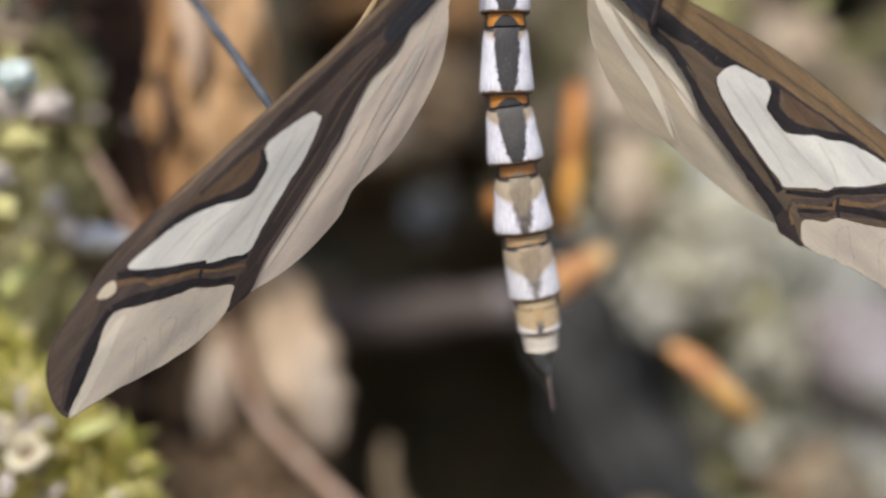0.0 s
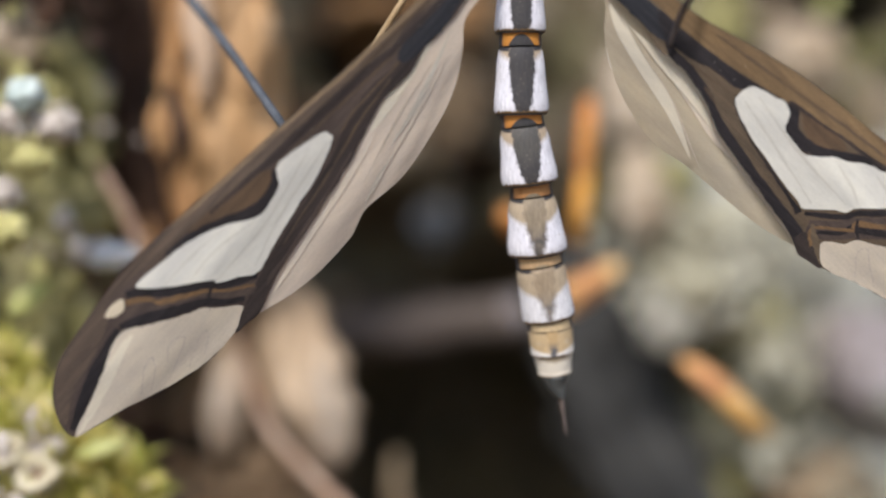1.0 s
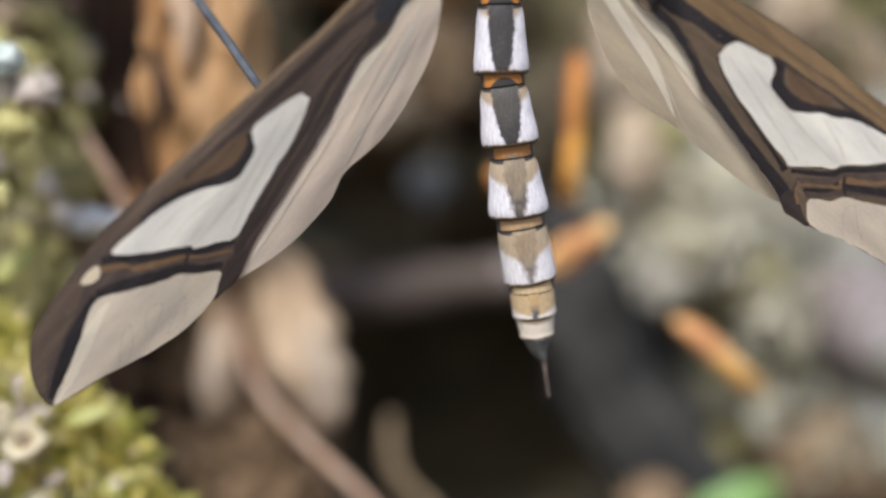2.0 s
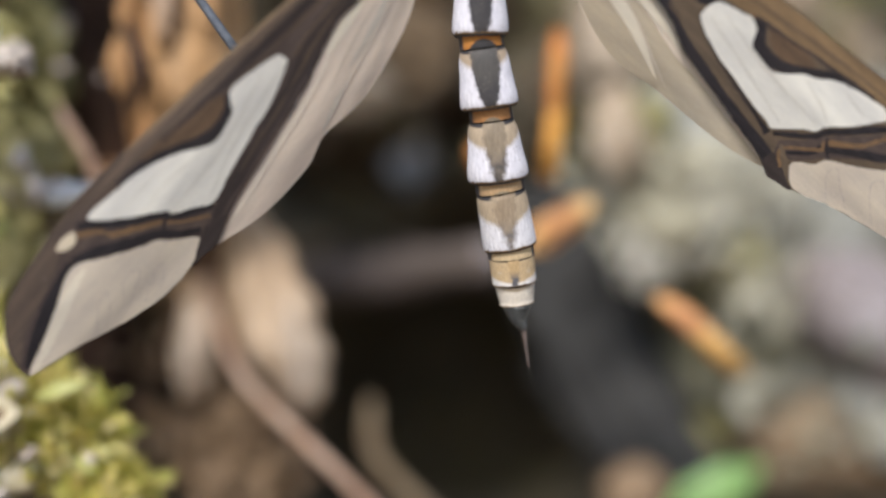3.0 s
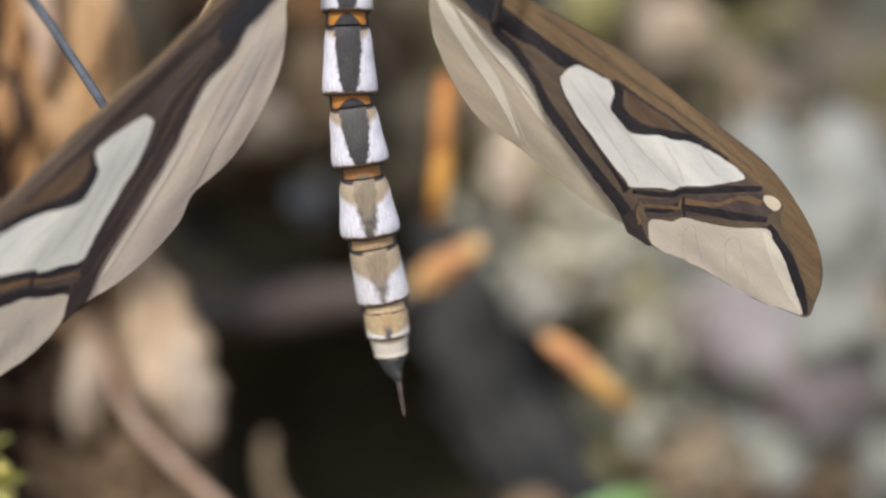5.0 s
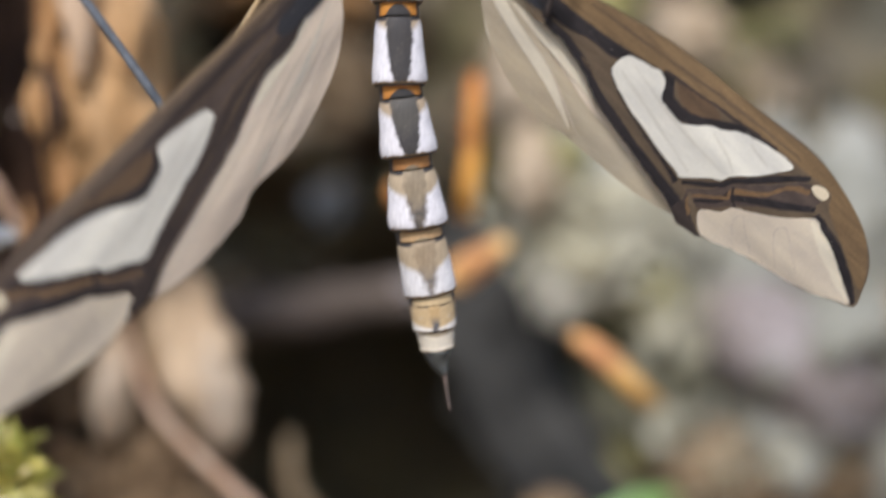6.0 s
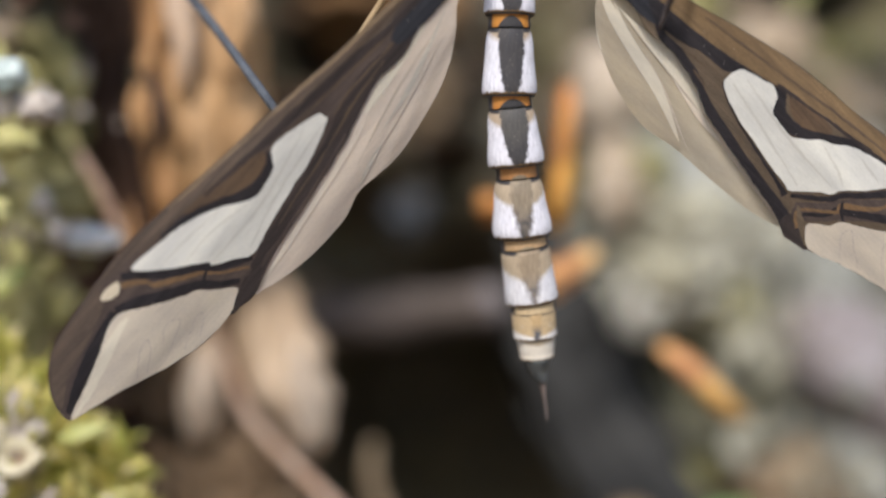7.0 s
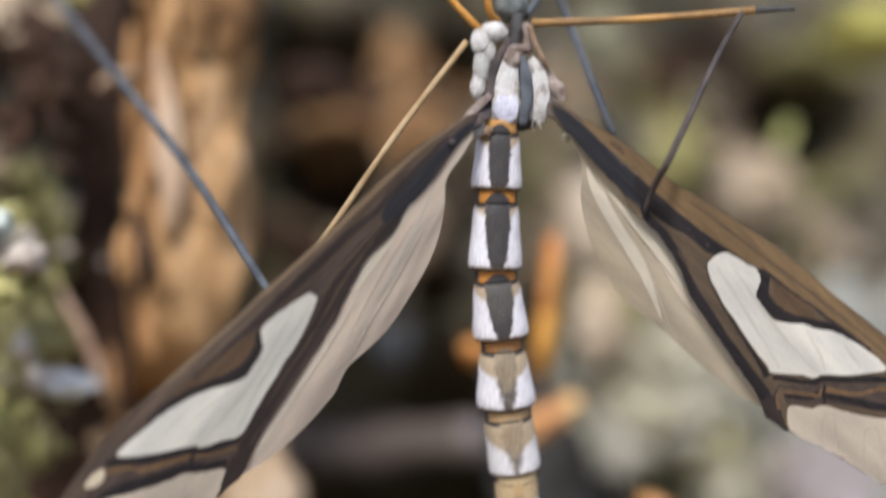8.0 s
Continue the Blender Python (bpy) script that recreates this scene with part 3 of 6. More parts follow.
cushion((-28.0, 92.0, 9.4), (2.8, 3, 5.2), 11, OLIVE, "moss_cushion", "olive-brown moss cushion on the root", "moss cushion")
cushion((-27.1, 88.0, 2.2), (3.4, 3, 3.2), 12, OLIVE, "crust_lichen", "dull olive-grey crusty lichen on the root", "lichen")
cushion((-30.4, 86.0, 14.1), (2.6, 2.2, 1.8), 13, TANSTONE, "crust_lichen", "pinkish tan crusty lichen on the root", "lichen")
cushion((-29.0, 86.5, 24.6), (1.7, 1.6, 2.6), 98, TANSTONE, "crust_lichen", "pinkish tan crusty lichen on the root", "lichen")
cushion((-26.2, 87.0, 25.0), (1.5, 1.2, 1.0), 99, TANSTONE, "crust_lichen", "pinkish tan crusty lichen on the root", "lichen")
cushion((-23.1, 82.5, 25.7), (0.9, 0.7, 0.6), 100, YELLOW, "yellow_lichen", "mustard-yellow lichen lobe on the root", "lichen")
# added lobe whose pale colour stands in for a sun glint
cushion((-24.6, 72, 9.2), (1.15, 1.0, 0.98), 14, BLUE_GLINT, "blue_glint", "pale blue-white sun glint, shaped as a lobe on the root", "lichen")
cushion((-22.91, 72.93, 7.39), (1.4, 1.12, 0.94), 15, PINK, "pale_lichen", "pinkish white crumbly lichen", "lichen")
cushion((-25.62, 73.87, 7.85), (1.4, 1.12, 1.03), 16, PINK, "pale_lichen", "pinkish white crumbly lichen", "lichen")
cushion((-24.5, 72.93, 5.33), (1.4, 1.12, 0.84), 17, YELLOW, "yellow_lichen", "mustard-yellow lichen lobe on the root", "lichen")
cushion((-25.99, 72.93, 1.12), (1.12, 1.03, 1.22), 18, YELLOW, "yellow_lichen", "mustard-yellow lichen lobe on the root", "lichen")
cushion((-26.3, 72.93, 3.3), (1.0, 0.94, 1.0), 19, PINK, "pale_lichen", "pinkish white crumbly lichen", "lichen")
cushion((-21.87, 80.1, -0.36), (1.89, 0.9, 0.81), 20, FLAKE, "pale_flake", "whitish flake lying on the root", "flake")
solo("dry_twig", tube([(-24.0, 85.4, 5.9), (-23.3, 85.0, 4.7), (-22.1, 84.6, 2.8), (-21.0, 84.9, 0.2), (-20.3, 86.0, -2.0)], [0.12, 0.3, 0.38, 0.38, 0.3], 12, 6, 0.35, 2), STEM, "thin pinkish tan twig leaning on the root", "twig")


def moss(centre, size, count, seed, length=(0.9, 2.3)):
    """Leafy moss shoots over a round spot (mm)."""
    rnd = random.Random(seed)
    bm = bmesh.new()
    for _ in range(count):
        d = Vector((rnd.gauss(0, 1), rnd.gauss(-0.7, 0.8), rnd.gauss(0.4, 0.9))).normalized()
        base = at(*(Vector(centre) + Vector((d.x * size[0], d.y * size[1], d.z * size[2])) * rnd.uniform(0.6, 1.05)))
        way = (d + Vector((rnd.gauss(0, 0.5), rnd.gauss(0, 0.5), rnd.gauss(0.2, 0.5)))).normalized()
        side = way.cross(Vector((rnd.gauss(0, 1), rnd.gauss(0, 1), rnd.gauss(0, 1)))).normalized()
        ln = rnd.uniform(*length) * 0.001
        leaf_blade(bm, base, way, side, ln, ln * rnd.uniform(0.28, 0.48), rnd.uniform(-0.1, 0.4))
    return bm


MOSS_SPOTS = [((-25.8, 77.0, -12.8), (4.2, 3.5, 4.0)), ((-24.0, 77.0, -15.0), (2.9, 2.6, 2.8)), ((-18.8, 77.0, -18.9), (2.3, 2.2, 1.5)), ((-21.8, 77.0, -14.9), (3.4, 2.6, 2.6)), ((-28.4, 79.0, -8.6), (2.0, 2.0, 2.2))]
for k, (c, s) in enumerate(MOSS_SPOTS):
    clump = thing("moss_clump", at(c[0], c[1], c[2] - s[2]), "clump of yellow-green leafy moss on the root", "moss", "moss clumps on the root")
    part("cushion", lump(c, [q * 0.7 for q in s], 0.3, 30 + k, 3, 2.0), OLIVE, clump, "brownish cushion under the shoots")
    tagged(part("shoot_tuft", moss(c, s, 300, 4 + k), MOSS, clump, "yellow-green leafy shoots", False), kind="stuff")
cushion((-25.8, 74.5, -12.5), (1.5, 1.0, 1.5), 41, CREAMY, "cream_crust", "cream-coloured crumbly crust in the moss", "crust")
cushion((-24.5, 74.5, -14.1), (1.4, 1.0, 1.0), 42, CREAMY, "cream_crust", "cream-coloured crumbly crust in the moss", "crust")
cushion((-23.9, 75.0, -17.4), (1.3, 1.0, 1.0), 43, CREAMY, "cream_crust", "cream-coloured crumbly crust in the moss", "crust")


def cup(place, radius, seed):
    """A little crusty cup with a dark pit (mm), opening towards the light."""
    rnd = random.Random(seed)
    tilt = Euler((radians(rnd.uniform(30, 60)), radians(rnd.uniform(-20, 20)), 0)).to_matrix()
    whole = thing("lichen_cup", at(*place), "cream crusty lichen cup with a dark pit", "lichen")
    for name, prof, mt in (("rim", ((0.5, -0.9), (0.8, -0.3), (1.05, 0.15), (0.95, 0.35), (0.62, 0.3), (0.38, 0.0)), CREAMY), ("pit", ((0.4, 0.02), (0.3, -0.15), (0.02, -0.25)), BROWN_LITTER)):
        bm = bmesh.new()
        rings = []
        for r, h in prof:
            rings.append([bm.verts.new(at(*(Vector(place) + tilt @ Vector((math.cos(t) * r * radius * (1 + 0.18 * math.sin(3 * t + seed) + 0.08 * math.sin(7 * t)), math.sin(t) * r * radius, h * radius))))) for t in [2 * math.pi * k / 20 for k in range(20)]])
        for p, q in zip(rings, rings[1:]):
            for k in range(20):
                bm.faces.new((p[k], p[(k + 1) % 20], q[(k + 1) % 20], q[k]))
        bmesh.ops.recalc_face_normals(bm, faces=bm.faces)
        part(name, bm, mt, whole)


for spot, size in (((-24.2, 72.5, -13.3), 1.25), ((-26.0, 72.8, -12.1), 1.15)):
    cup(spot, size, spot[0])


def leaf(name, label, place, way, side, length, width, material, bend=0.2):
    bm = bmesh.new()
    leaf_blade(bm, at(*place), Vector(way).normalized(), Vector(side).normalized(), length * 0.001, width * 0.001, bend)
    bmesh.ops.subdivide_edges(bm, edges=bm.edges, cuts=2, use_grid_fill=True, smooth=0.6)
    ob = solo(name, bm, material, label, "leaf")
    ob.modifiers.new("thickness", "SOLIDIFY").thickness = 0.00012
    return ob


leaf("moss_leaf", "small lime-green leaf on the root", (-27.4, 77.0, -4.0), (1, -0.2, 0.95), (0.6, -0.6, -0.6), 3.3, 2.0, LIME)
leaf("moss_leaf", "small lime-green leaf beside the moss", (-22.1, 73.5, -12.4), (1, -0.1, 0.45), (0.3, -0.7, -0.6), 3.1, 1.5, LIME)
leaf("green_leaf", "fresh green leaf low in the litter", (21.6, 111.0, -31.8), (0.85, -0.15, 0.5), (0.4, 0.45, -0.8), 11.5, 9.0, GREEN)
leaf("lime_leaf", "small lime-green leaf on the bank", (35.1, 112.0, 21.3), (0.2, -0.2, 1), (1, -0.4, 0), 3.6, 1.7, LIME)


def curled_leaf(name, label, rows, material, thick=0.25):
    """A dry, curled leaf: cross rows of (left point, right point, bulge) in mm."""
    bm = bmesh.new()
    grid = []
    a = curve_through([r[0] for r in rows], 5)
    b = curve_through([r[1] for r in rows], 5)
    bulge = [q.x for q in curve_through([(r[2], 0) for r in rows], 5)]
    for p, q, h in zip(a, b, bulge):
        row = []
        for k in range(15):
            t = k / 14
            c = p.lerp(q, t)
            n = noise.fractal(Vector((c.x * 0.3, c.z * 0.12, 3)), 0.9, 2, 3)
            torn = 1 + 0.22 * noise.fractal(Vector((c.z * 0.5, t * 0.7, h)), 0.9, 2, 4)
            c = p.lerp(q, 0.5 + (t - 0.5) * torn)
            row.append(bm.verts.new(at(c.x, c.y - h * math.sin(t * math.pi) + 0.5 * n + 0.25 * math.sin(t * 19), c.z)))
        grid.append(row)
    for r, s in zip(grid, grid[1:]):
        for k in range(14):
            bm.faces.new((r[k], r[k + 1], s[k + 1], s[k]))
    bmesh.ops.recalc_face_normals(bm, faces=bm.faces)
    whole = thing(name, at(*rows[-1][0]), label, "dry leaf")
    part("blade", bm, material, whole).modifiers.new("thickness", "SOLIDIFY").thickness = thick * 0.001
    rib = [(p.lerp(q, 0.5) - Vector((0, h + 0.1, 0))) for p, q, h in zip(a[::3], b[::3], bulge[::3])]
    part("midrib", tube(rib, [0.22 - 0.14 * i / len(rib) for i in range(len(rib))], 8, 3), TWIG, whole, "thin tan midrib")
    return whole


curled_leaf("dry_leaf", "pale tan dry leaf, curled, leaning on the wood", [((-15.6, 95.0, 0.6), (-13.0, 95.0, 0.8), 0.6), ((-15.2, 95.0, -3.1), (-10.8, 95.0, -3.1), 1.3), ((-15.0, 95.0, -5.7), (-9.0, 95.0, -5.8), 1.8), ((-14.6, 95.0, -8.6), (-7.7, 95.0, -9.3), 2.2), ((-13.4, 95.0, -11.8), (-7.0, 95.0, -12.3), 2.2), ((-10.8, 95.5, -15.0), (-7.1, 95.5, -15.2), 1.5), ((-9.5, 96.0, -16.8), (-8.2, 96.0, -16.9), 0.6)], DRYLEAF)
curled_leaf("dry_leaf", "smaller pale dry leaf, curled, below the wood", [((-17.3, 96.0, -6.4), (-15.9, 96.0, -6.2), 0.6), ((-18.1, 95.0, -9.4), (-15.6, 95.0, -9.4), 1.3), ((-18.5, 95.0, -12.6), (-15.6, 95.0, -12.6), 1.5), ((-18.4, 96.0, -15.9), (-16.4, 96.0, -16.0), 0.7)], DRYLEAF)
solo("red_stem", tube([(-16.0, 95.0, -4.8), (-15.6, 94.0, -7.1), (-15.0, 93.5, -9.2), (-14.3, 93.0, -11.1), (-12.8, 92.0, -13.8), (-10.4, 91.0, -16.2), (-6.8, 90.0, -19.5), (-4.0, 90.0, -22.4), (0.1, 91.0, -27.0)], [0.15, 0.25, 0.32, 0.36, 0.4, 0.43, 0.47, 0.5, 0.56], 12, 6, 0.3, 5), STEM, "thin reddish dry stem, slanting", "stem")
solo("root_twig", log_piece([(-3.9, 104.5, -17.5), (-4.1, 104.5, -19.2), (-4.0, 104.5, -21.3), (-2.9, 105.0, -23.6), (-0.4, 106.0, -26.5), (2.8, 110.0, -32.3), (5.9, 116.0, -49.8)], [0.4, 0.6, 0.66, 0.75, 0.85, 1.1, 1.5], 21, 0.25, 0.9, 20, 5), TWIG, "pale tan root stub, bent", "root")
stick = thing("dark_stick", at(*(-9.9, 117.0, -8.6)), "dark grey-brown stick lying across, pinkish at its broken end", "stick")
part("stick_body", tube([(-19.9, 118.0, -8.6), (-9.9, 117.0, -8.0), (-0.2, 115.0, -7.1), (7.4, 112.0, -6.1)], [2.6, 2.5, 2.3, 2.1], 18, 6, 0.3, 9), STICK, stick)
part("broken_end", lump((6.7, 111.5, -5.9), (1.3, 1.3, 1.7), 0.4, 50, 4, 2.2), STONE, stick, "pinkish broken end")
cushion((-0.7, 121.5, 2.4), (2.1, 2, 2.1), 51, PEBBLE, "pebble", "pale blue-grey pebble in the hollow", "pebble")


def chip(name, pts, radii, seed, label, material):
    return solo(name, log_piece(pts, radii, seed, 0.3, 0.6, 24, 6), material, label, "wood chip")


upright = thing("wood_chip", at(*(10.03, 91.08, 0.74)), "upright splinter of bright orange rotten wood, redder at its top", "wood chip")
part("upper_end", log_piece([(10.7, 89.24, 11.2), (10.58, 88.32, 9.29), (10.4, 88.32, 7.27), (10.3, 88.69, 5.15)], [0.32, 0.6, 0.64, 0.54], 61, 0.3, 0.6, 24, 6), CHIP, upright, "reddish orange upper end")
part("lower_end", log_piece([(10.49, 88.87, 6.53), (10.3, 88.69, 4.6), (10.12, 89.24, 2.39), (10.03, 91.08, 0.46)], [0.57, 0.68, 0.71, 0.57], 65, 0.3, 0.6, 24, 6), CHIP_GOLD, upright, "yellowish orange lower end")
chip("wood_chip", [(13.0, 94.44, -0.85), (12.3, 93.5, -1.5), (10.9, 93.5, -2.85), (9.07, 94.44, -4.96)], [0.65, 1.2, 1.6, 1.0], 62, "short pinkish orange chip of rotten wood", CHIP_PALE)
slanting = thing("wood_chip", at(24.44, 92.31, -14.21), "slanting splinter of orange rotten wood, pinkish at its upper end", "wood chip")
part("upper_end", log_piece([(18.3, 91.4, -8.1), (19.0, 90.5, -8.85), (20.2, 90.5, -10.0), (21.4, 90.6, -11.2)], [0.55, 1.05, 1.15, 0.95], 63, 0.3, 0.6, 24, 6), CHIP_PALE, slanting, "pinkish orange upper end")
part("lower_end", log_piece([(20.6, 90.6, -10.45), (21.3, 90.4, -11.15), (22.7, 90.8, -12.5), (23.6, 91.4, -13.4), (24.4, 92.3, -14.2)], [0.9, 1.15, 1.2, 1.15, 0.6], 67, 0.3, 0.6, 24, 6), CHIP_HONEY, slanting, "golden orange lower end")
chip("wood_chip", [(4.9, 90.3, 3.2), (5.05, 90.3, 2.2), (5.2, 91.16, 1.2)], [0.516, 0.86, 0.516], 64, "small orange crumb of rotten wood", CHIP)

root = thing("dark_root", at(18, 118, -20), "broad dark grey root slanting down from the hollow", "root")
part("root_body", log_piece([(13.5, 133, 1.5), (15.0, 127.0, -3.2), (15.2, 123.0, -7.1), (16.0, 120.5, -11.9), (18.2, 118.5, -17.2), (21.0, 116.5, -22.8), (24.0, 115.5, -28.5), (27.0, 114.0, -35.0), (30, 112, -50)], [3.5, 5.2, 6.0, 6.4, 6.4, 6.2, 6.0, 6.0, 6.0], 33, 0.35, 0.4, 40, 8), DARKROOT, root)
for k, (dx, dy, thick) in enumerate(((-3.6, -1.3, 0.8), (-0.6, -2.5, 1.1), (2.6, -1.9, 0.9))):
    part("ridge", log_piece([(15.2 + dx, 123.0 + dy, -6.5), (16.4 + dx * 1.1, 120.3 + dy, -12.6), (18.8 + dx * 0.9, 118.2 + dy, -18.2), (22.2 + dx, 116.0 + dy, -25.0), (25.0 + dx, 115.0 + dy, -31.0)], [thick * 0.4, thick, thick * 1.1, thick, thick * 0.7], 35 + k, 0.4, 0.7, 16, 6), DARKROOT, root)

# lichen-grown rock
solo("lichen_rock", lump((47.2, 126.0, -12.1), (20, 17, 20), 0.35, 70, 5, 2.4), GREYROCK, "rock grown over with grey-green lichen", "rock")
cushion((21.8, 114.0, -1.5), (3.2, 3, 4.6), 71, LICHEN, "lichen_cushion", "pale grey-green lichen cushion on the rock", "lichen")
cushion((27.5, 117.0, 1.8), (4.5, 3, 3.4), 72, LICHEN, "lichen_cushion", "pale grey-green lichen cushion on the rock", "lichen")
cushion((20.3, 116.0, 6.1), (3.6, 3, 3.0), 73, OLIVE, "moss_cushion", "olive moss cushion by the rock", "moss cushion")
cushion((29.5, 113.0, -6.2), (2.6, 3, 3.4), 74, OLIVE, "moss_cushion", "yellowish moss cushion on the rock", "moss cushion")
cushion((18.2, 110.0, 4.7), (2.2, 2.2, 4.4), 85, TANSTONE, "crust_patch", "tan-grey crust beside the orange splinter", "crust")
cushion((19.4, 111.5, -27.3), (2.8, 1.4, 2.6), 90, BROWN_LITTER, "crust_patch", "pinkish tan crust beside the green leaf", "crust")
cushion((-14.6, 100.5, -20.8), (5.6, 3.5, 5.4), 87, BROWN_LITTER, "wood_crumb", "brown rotten litter lump below the leaves", "wood chip")
cushion((29.6, 122.0, -23.4), (4.2, 3, 2.2), 75, OLIVE, "moss_cushion", "dull olive moss cushion by the rock", "moss cushion")
cushion((22.4, 109.0, -3.2), (3.0, 2.2, 2.6), 88, LICHEN, "lichen_cushion", "pale grey-green lichen cushion on the rock", "lichen")
cushion((20.9, 110.5, -5.6), (3.2, 2.2, 3.2), 97, LICHEN_PALE, "lichen_cushion", "whitish grey lichen cushion on the rock", "lichen")
cushion((24.2, 110.5, -4.2), (3.4, 2.4, 3.0), 92, LICHEN_PALE, "lichen_cushion", "pale grey-green lichen cushion on the rock", "lichen")
solo("rock_ledge", lump((26.5, 122.5, 0.5), (9, 4.5, 9.5), 0.3, 101, 5, 2.0), GREYROCK, "ledge of grey rock behind the lichen", "rock")
solo("rock_ledge", lump((29.8, 119.0, -14.0), (5.4, 4.5, 11.0), 0.3, 95, 5, 2.0, (0, -20, 0)), MOSSROCK, "ledge of rock grown over with dull olive moss", "rock")
solo("rock_ledge", lump((41.5, 116.0, -24.2), (11, 4.0, 4.8), 0.3, 96, 5, 2.0), LITTER, "low ledge covered with brown rotten litter", "rock")
cushion((50.5, 113.0, -10.5), (4.4, 2.6, 5.0), 94, TANSTONE, "crust_patch", "tan-grey crust beside the mauve stone", "crust")
solo("stone", lump((42.4, 111.8, -12.9), (10.2, 5, 5.2), 0.2, 76, 4, 1.2, (0, 38, 0)), STONE, "smooth mauve-grey stone on the rock", "stone")
cushion((36.1, 121.0, 18.7), (3.2, 3, 3.6), 77, TANSTONE, "crust_patch", "tan crust on the bank", "crust")
cushion((19.8, 122.0, 33.9), (3.0, 2.5, 3.6), 91, MOSSROCK, "crust_patch", "tan crust high on the bank", "crust")
cushion((44.1, 113.0, 33.4), (4.4, 3, 2.8), 89, MUSTARD, "moss_cushion", "mustard-olive moss cushion on the bank", "moss cushion")
cushion((28.3, 125.0, 22.2), (3.4, 3, 4.0), 78, OLIVE, "moss_cushion", "olive moss cushion on the bank", "moss cushion")
cushion((18.8, 120.0, 14.6), (3, 3, 4.5), 79, TANSTONE, "crust_patch", "tan crust on the bank", "crust")
cushion((0.4, 122.0, 14.3), (3.6, 3, 4.5), 80, LITTER, "wood_crumb", "brown lump of rotten litter on the bank", "wood chip")
cushion((-4.5, 118.0, 9.7), (2.0, 2, 2.4), 81, TANSTONE, "crust_patch", "pinkish tan crust on the bank", "crust")
cushion((0.7, 123.0, 23.6), (3.5, 3, 3.5), 82, RUSTWOOD, "wood_crumb", "orange-brown lump of rotten wood on the bank", "wood chip")
# darker wood tone here carries the shade of the upper bank
cushion((-9.3, 122.0, 27.9), (3.4, 3, 2.4), 83, DARKBARK, "wood_crumb", "dark brown crumb of rotten wood on the bank", "wood chip")


def crumbs(name, label, material, spots, size, seed, category, squash=0.7):
    """Small broken bits heaped on the bank: spots of (centre in mm, half sizes, number); they lie on the bank's face or on what juts from it."""
    rnd = random.Random(seed)
    ball = bmesh.new()
    bmesh.ops.create_icosphere(ball, subdivisions=1, radius=1)
    shape, tris = [v.co.copy() for v in ball.verts], [[v.index for v in f.verts] for f in ball.faces]
    ball.free()
    verts, faces = [], []
    for centre, half, count in spots:
        for _ in range(count):
            x, z = centre[0] + rnd.gauss(0, 0.55) * half[0], centre[2] + rnd.gauss(0, 0.55) * half[2]
            y = bank_depth(x, z)
            if centre[1] > 113 and y > 140:
                continue
            y = y - rnd.uniform(0, 1.5) if centre[1] > 113 else min(y, centre[1] + rnd.uniform(-1, 1) * half[1])
            r = rnd.uniform(*size) * rnd.choice((0.6, 0.8, 1.0, 1.5))
            spin = Euler([rnd.uniform(0, 6.28) for _ in range(3)]).to_matrix()
            sx, sy, sz = r * rnd.uniform(0.8, 1.7), r * rnd.uniform(0.7, 1.2), r * squash * rnd.uniform(0.5, 1.1)
            first = len(verts)
            for c in shape:
                k = rnd.uniform(0.75, 1.25)
                verts.append(at(*(Vector((x, y, z)) + spin @ Vector((c.x * sx * k, c.y * sy * k, c.z * sz * k)))))
            faces += [[first + i for i in t] for t in tris]
    me = bpy.data.meshes.new(name)
    me.from_pydata(verts, [], faces)
    me.materials.append(material)
    return tagged(new(name, me), label, category, "", "stuff")


# DARKBARK on the high heap puts the shade up there into the colour
crumbs("brown_crumbs", "brown crumbs of rotten wood on the bank", DARKBARK, [((-5.1, 122.0, 29.7), (10, 4, 9), 160), ((-9.1, 120.0, 10.7), (9, 4, 9), 90), ((3.7, 120.0, 18.0), (6, 3, 9), 70), ((-23.5, 112.0, -17.5), (8, 6, 6), 80), ((31.6, 122.0, 31.5), (9, 4, 7), 60), ((-4.8, 124.0, -6.8), (12, 5, 2), 60)], (0.5, 1.3), 1, "litter")
crumbs("rusty_crumbs", "orange-brown bits of rotten wood on the bank", RUSTWOOD, [((-7.9, 122.0, 25.6), (4, 3, 2.5), 26), ((-9.7, 122.0, 31.9), (1.6, 2, 2), 8), ((-1.6, 121.0, 30.1), (4, 3, 4), 22), ((-9.2, 121.0, 24.3), (4, 3, 2), 20), ((9.2, 121.0, 31.5), (5, 3, 4), 16)], (0.8, 1.8), 21, "litter")
# added dark bits whose colour stands in for shaded crevices
crumbs("crevice_crumbs", "blackish brown bits painting shaded crevices on the root", DARKBARK, [((-25.0, 85.0, 17.1), (2.5, 3, 2), 16), ((-28.6, 84.0, 18.0), (3, 3, 2), 12), ((-26.2, 86.0, 21.8), (4, 3, 3), 40)], (0.5, 1.1), 22, "litter")
crumbs("tan_crumbs", "tan crumbs and flakes on the bank", TANSTONE, [((19.9, 119.0, 32.9), (4, 3, 5), 40), ((43.8, 117.0, 14.5), (5, 3, 3.5), 60), ((34.9, 118.0, 19.3), (6, 4, 5), 60), ((19.0, 118.0, 14.4), (4, 3, 7), 50), ((0.9, 118.0, 14.4), (5, 3, 8), 60), ((0.6, 120.0, 27.7), (7, 3, 7), 18), ((29.0, 114.0, 7.5), (7, 3, 4), 40), ((-5.1, 118.0, 9.7), (2, 2, 3), 14), ((-30.4, 86.0, 14.5), (2, 2, 1.2), 12)], (0.4, 1.1), 2, "litter")
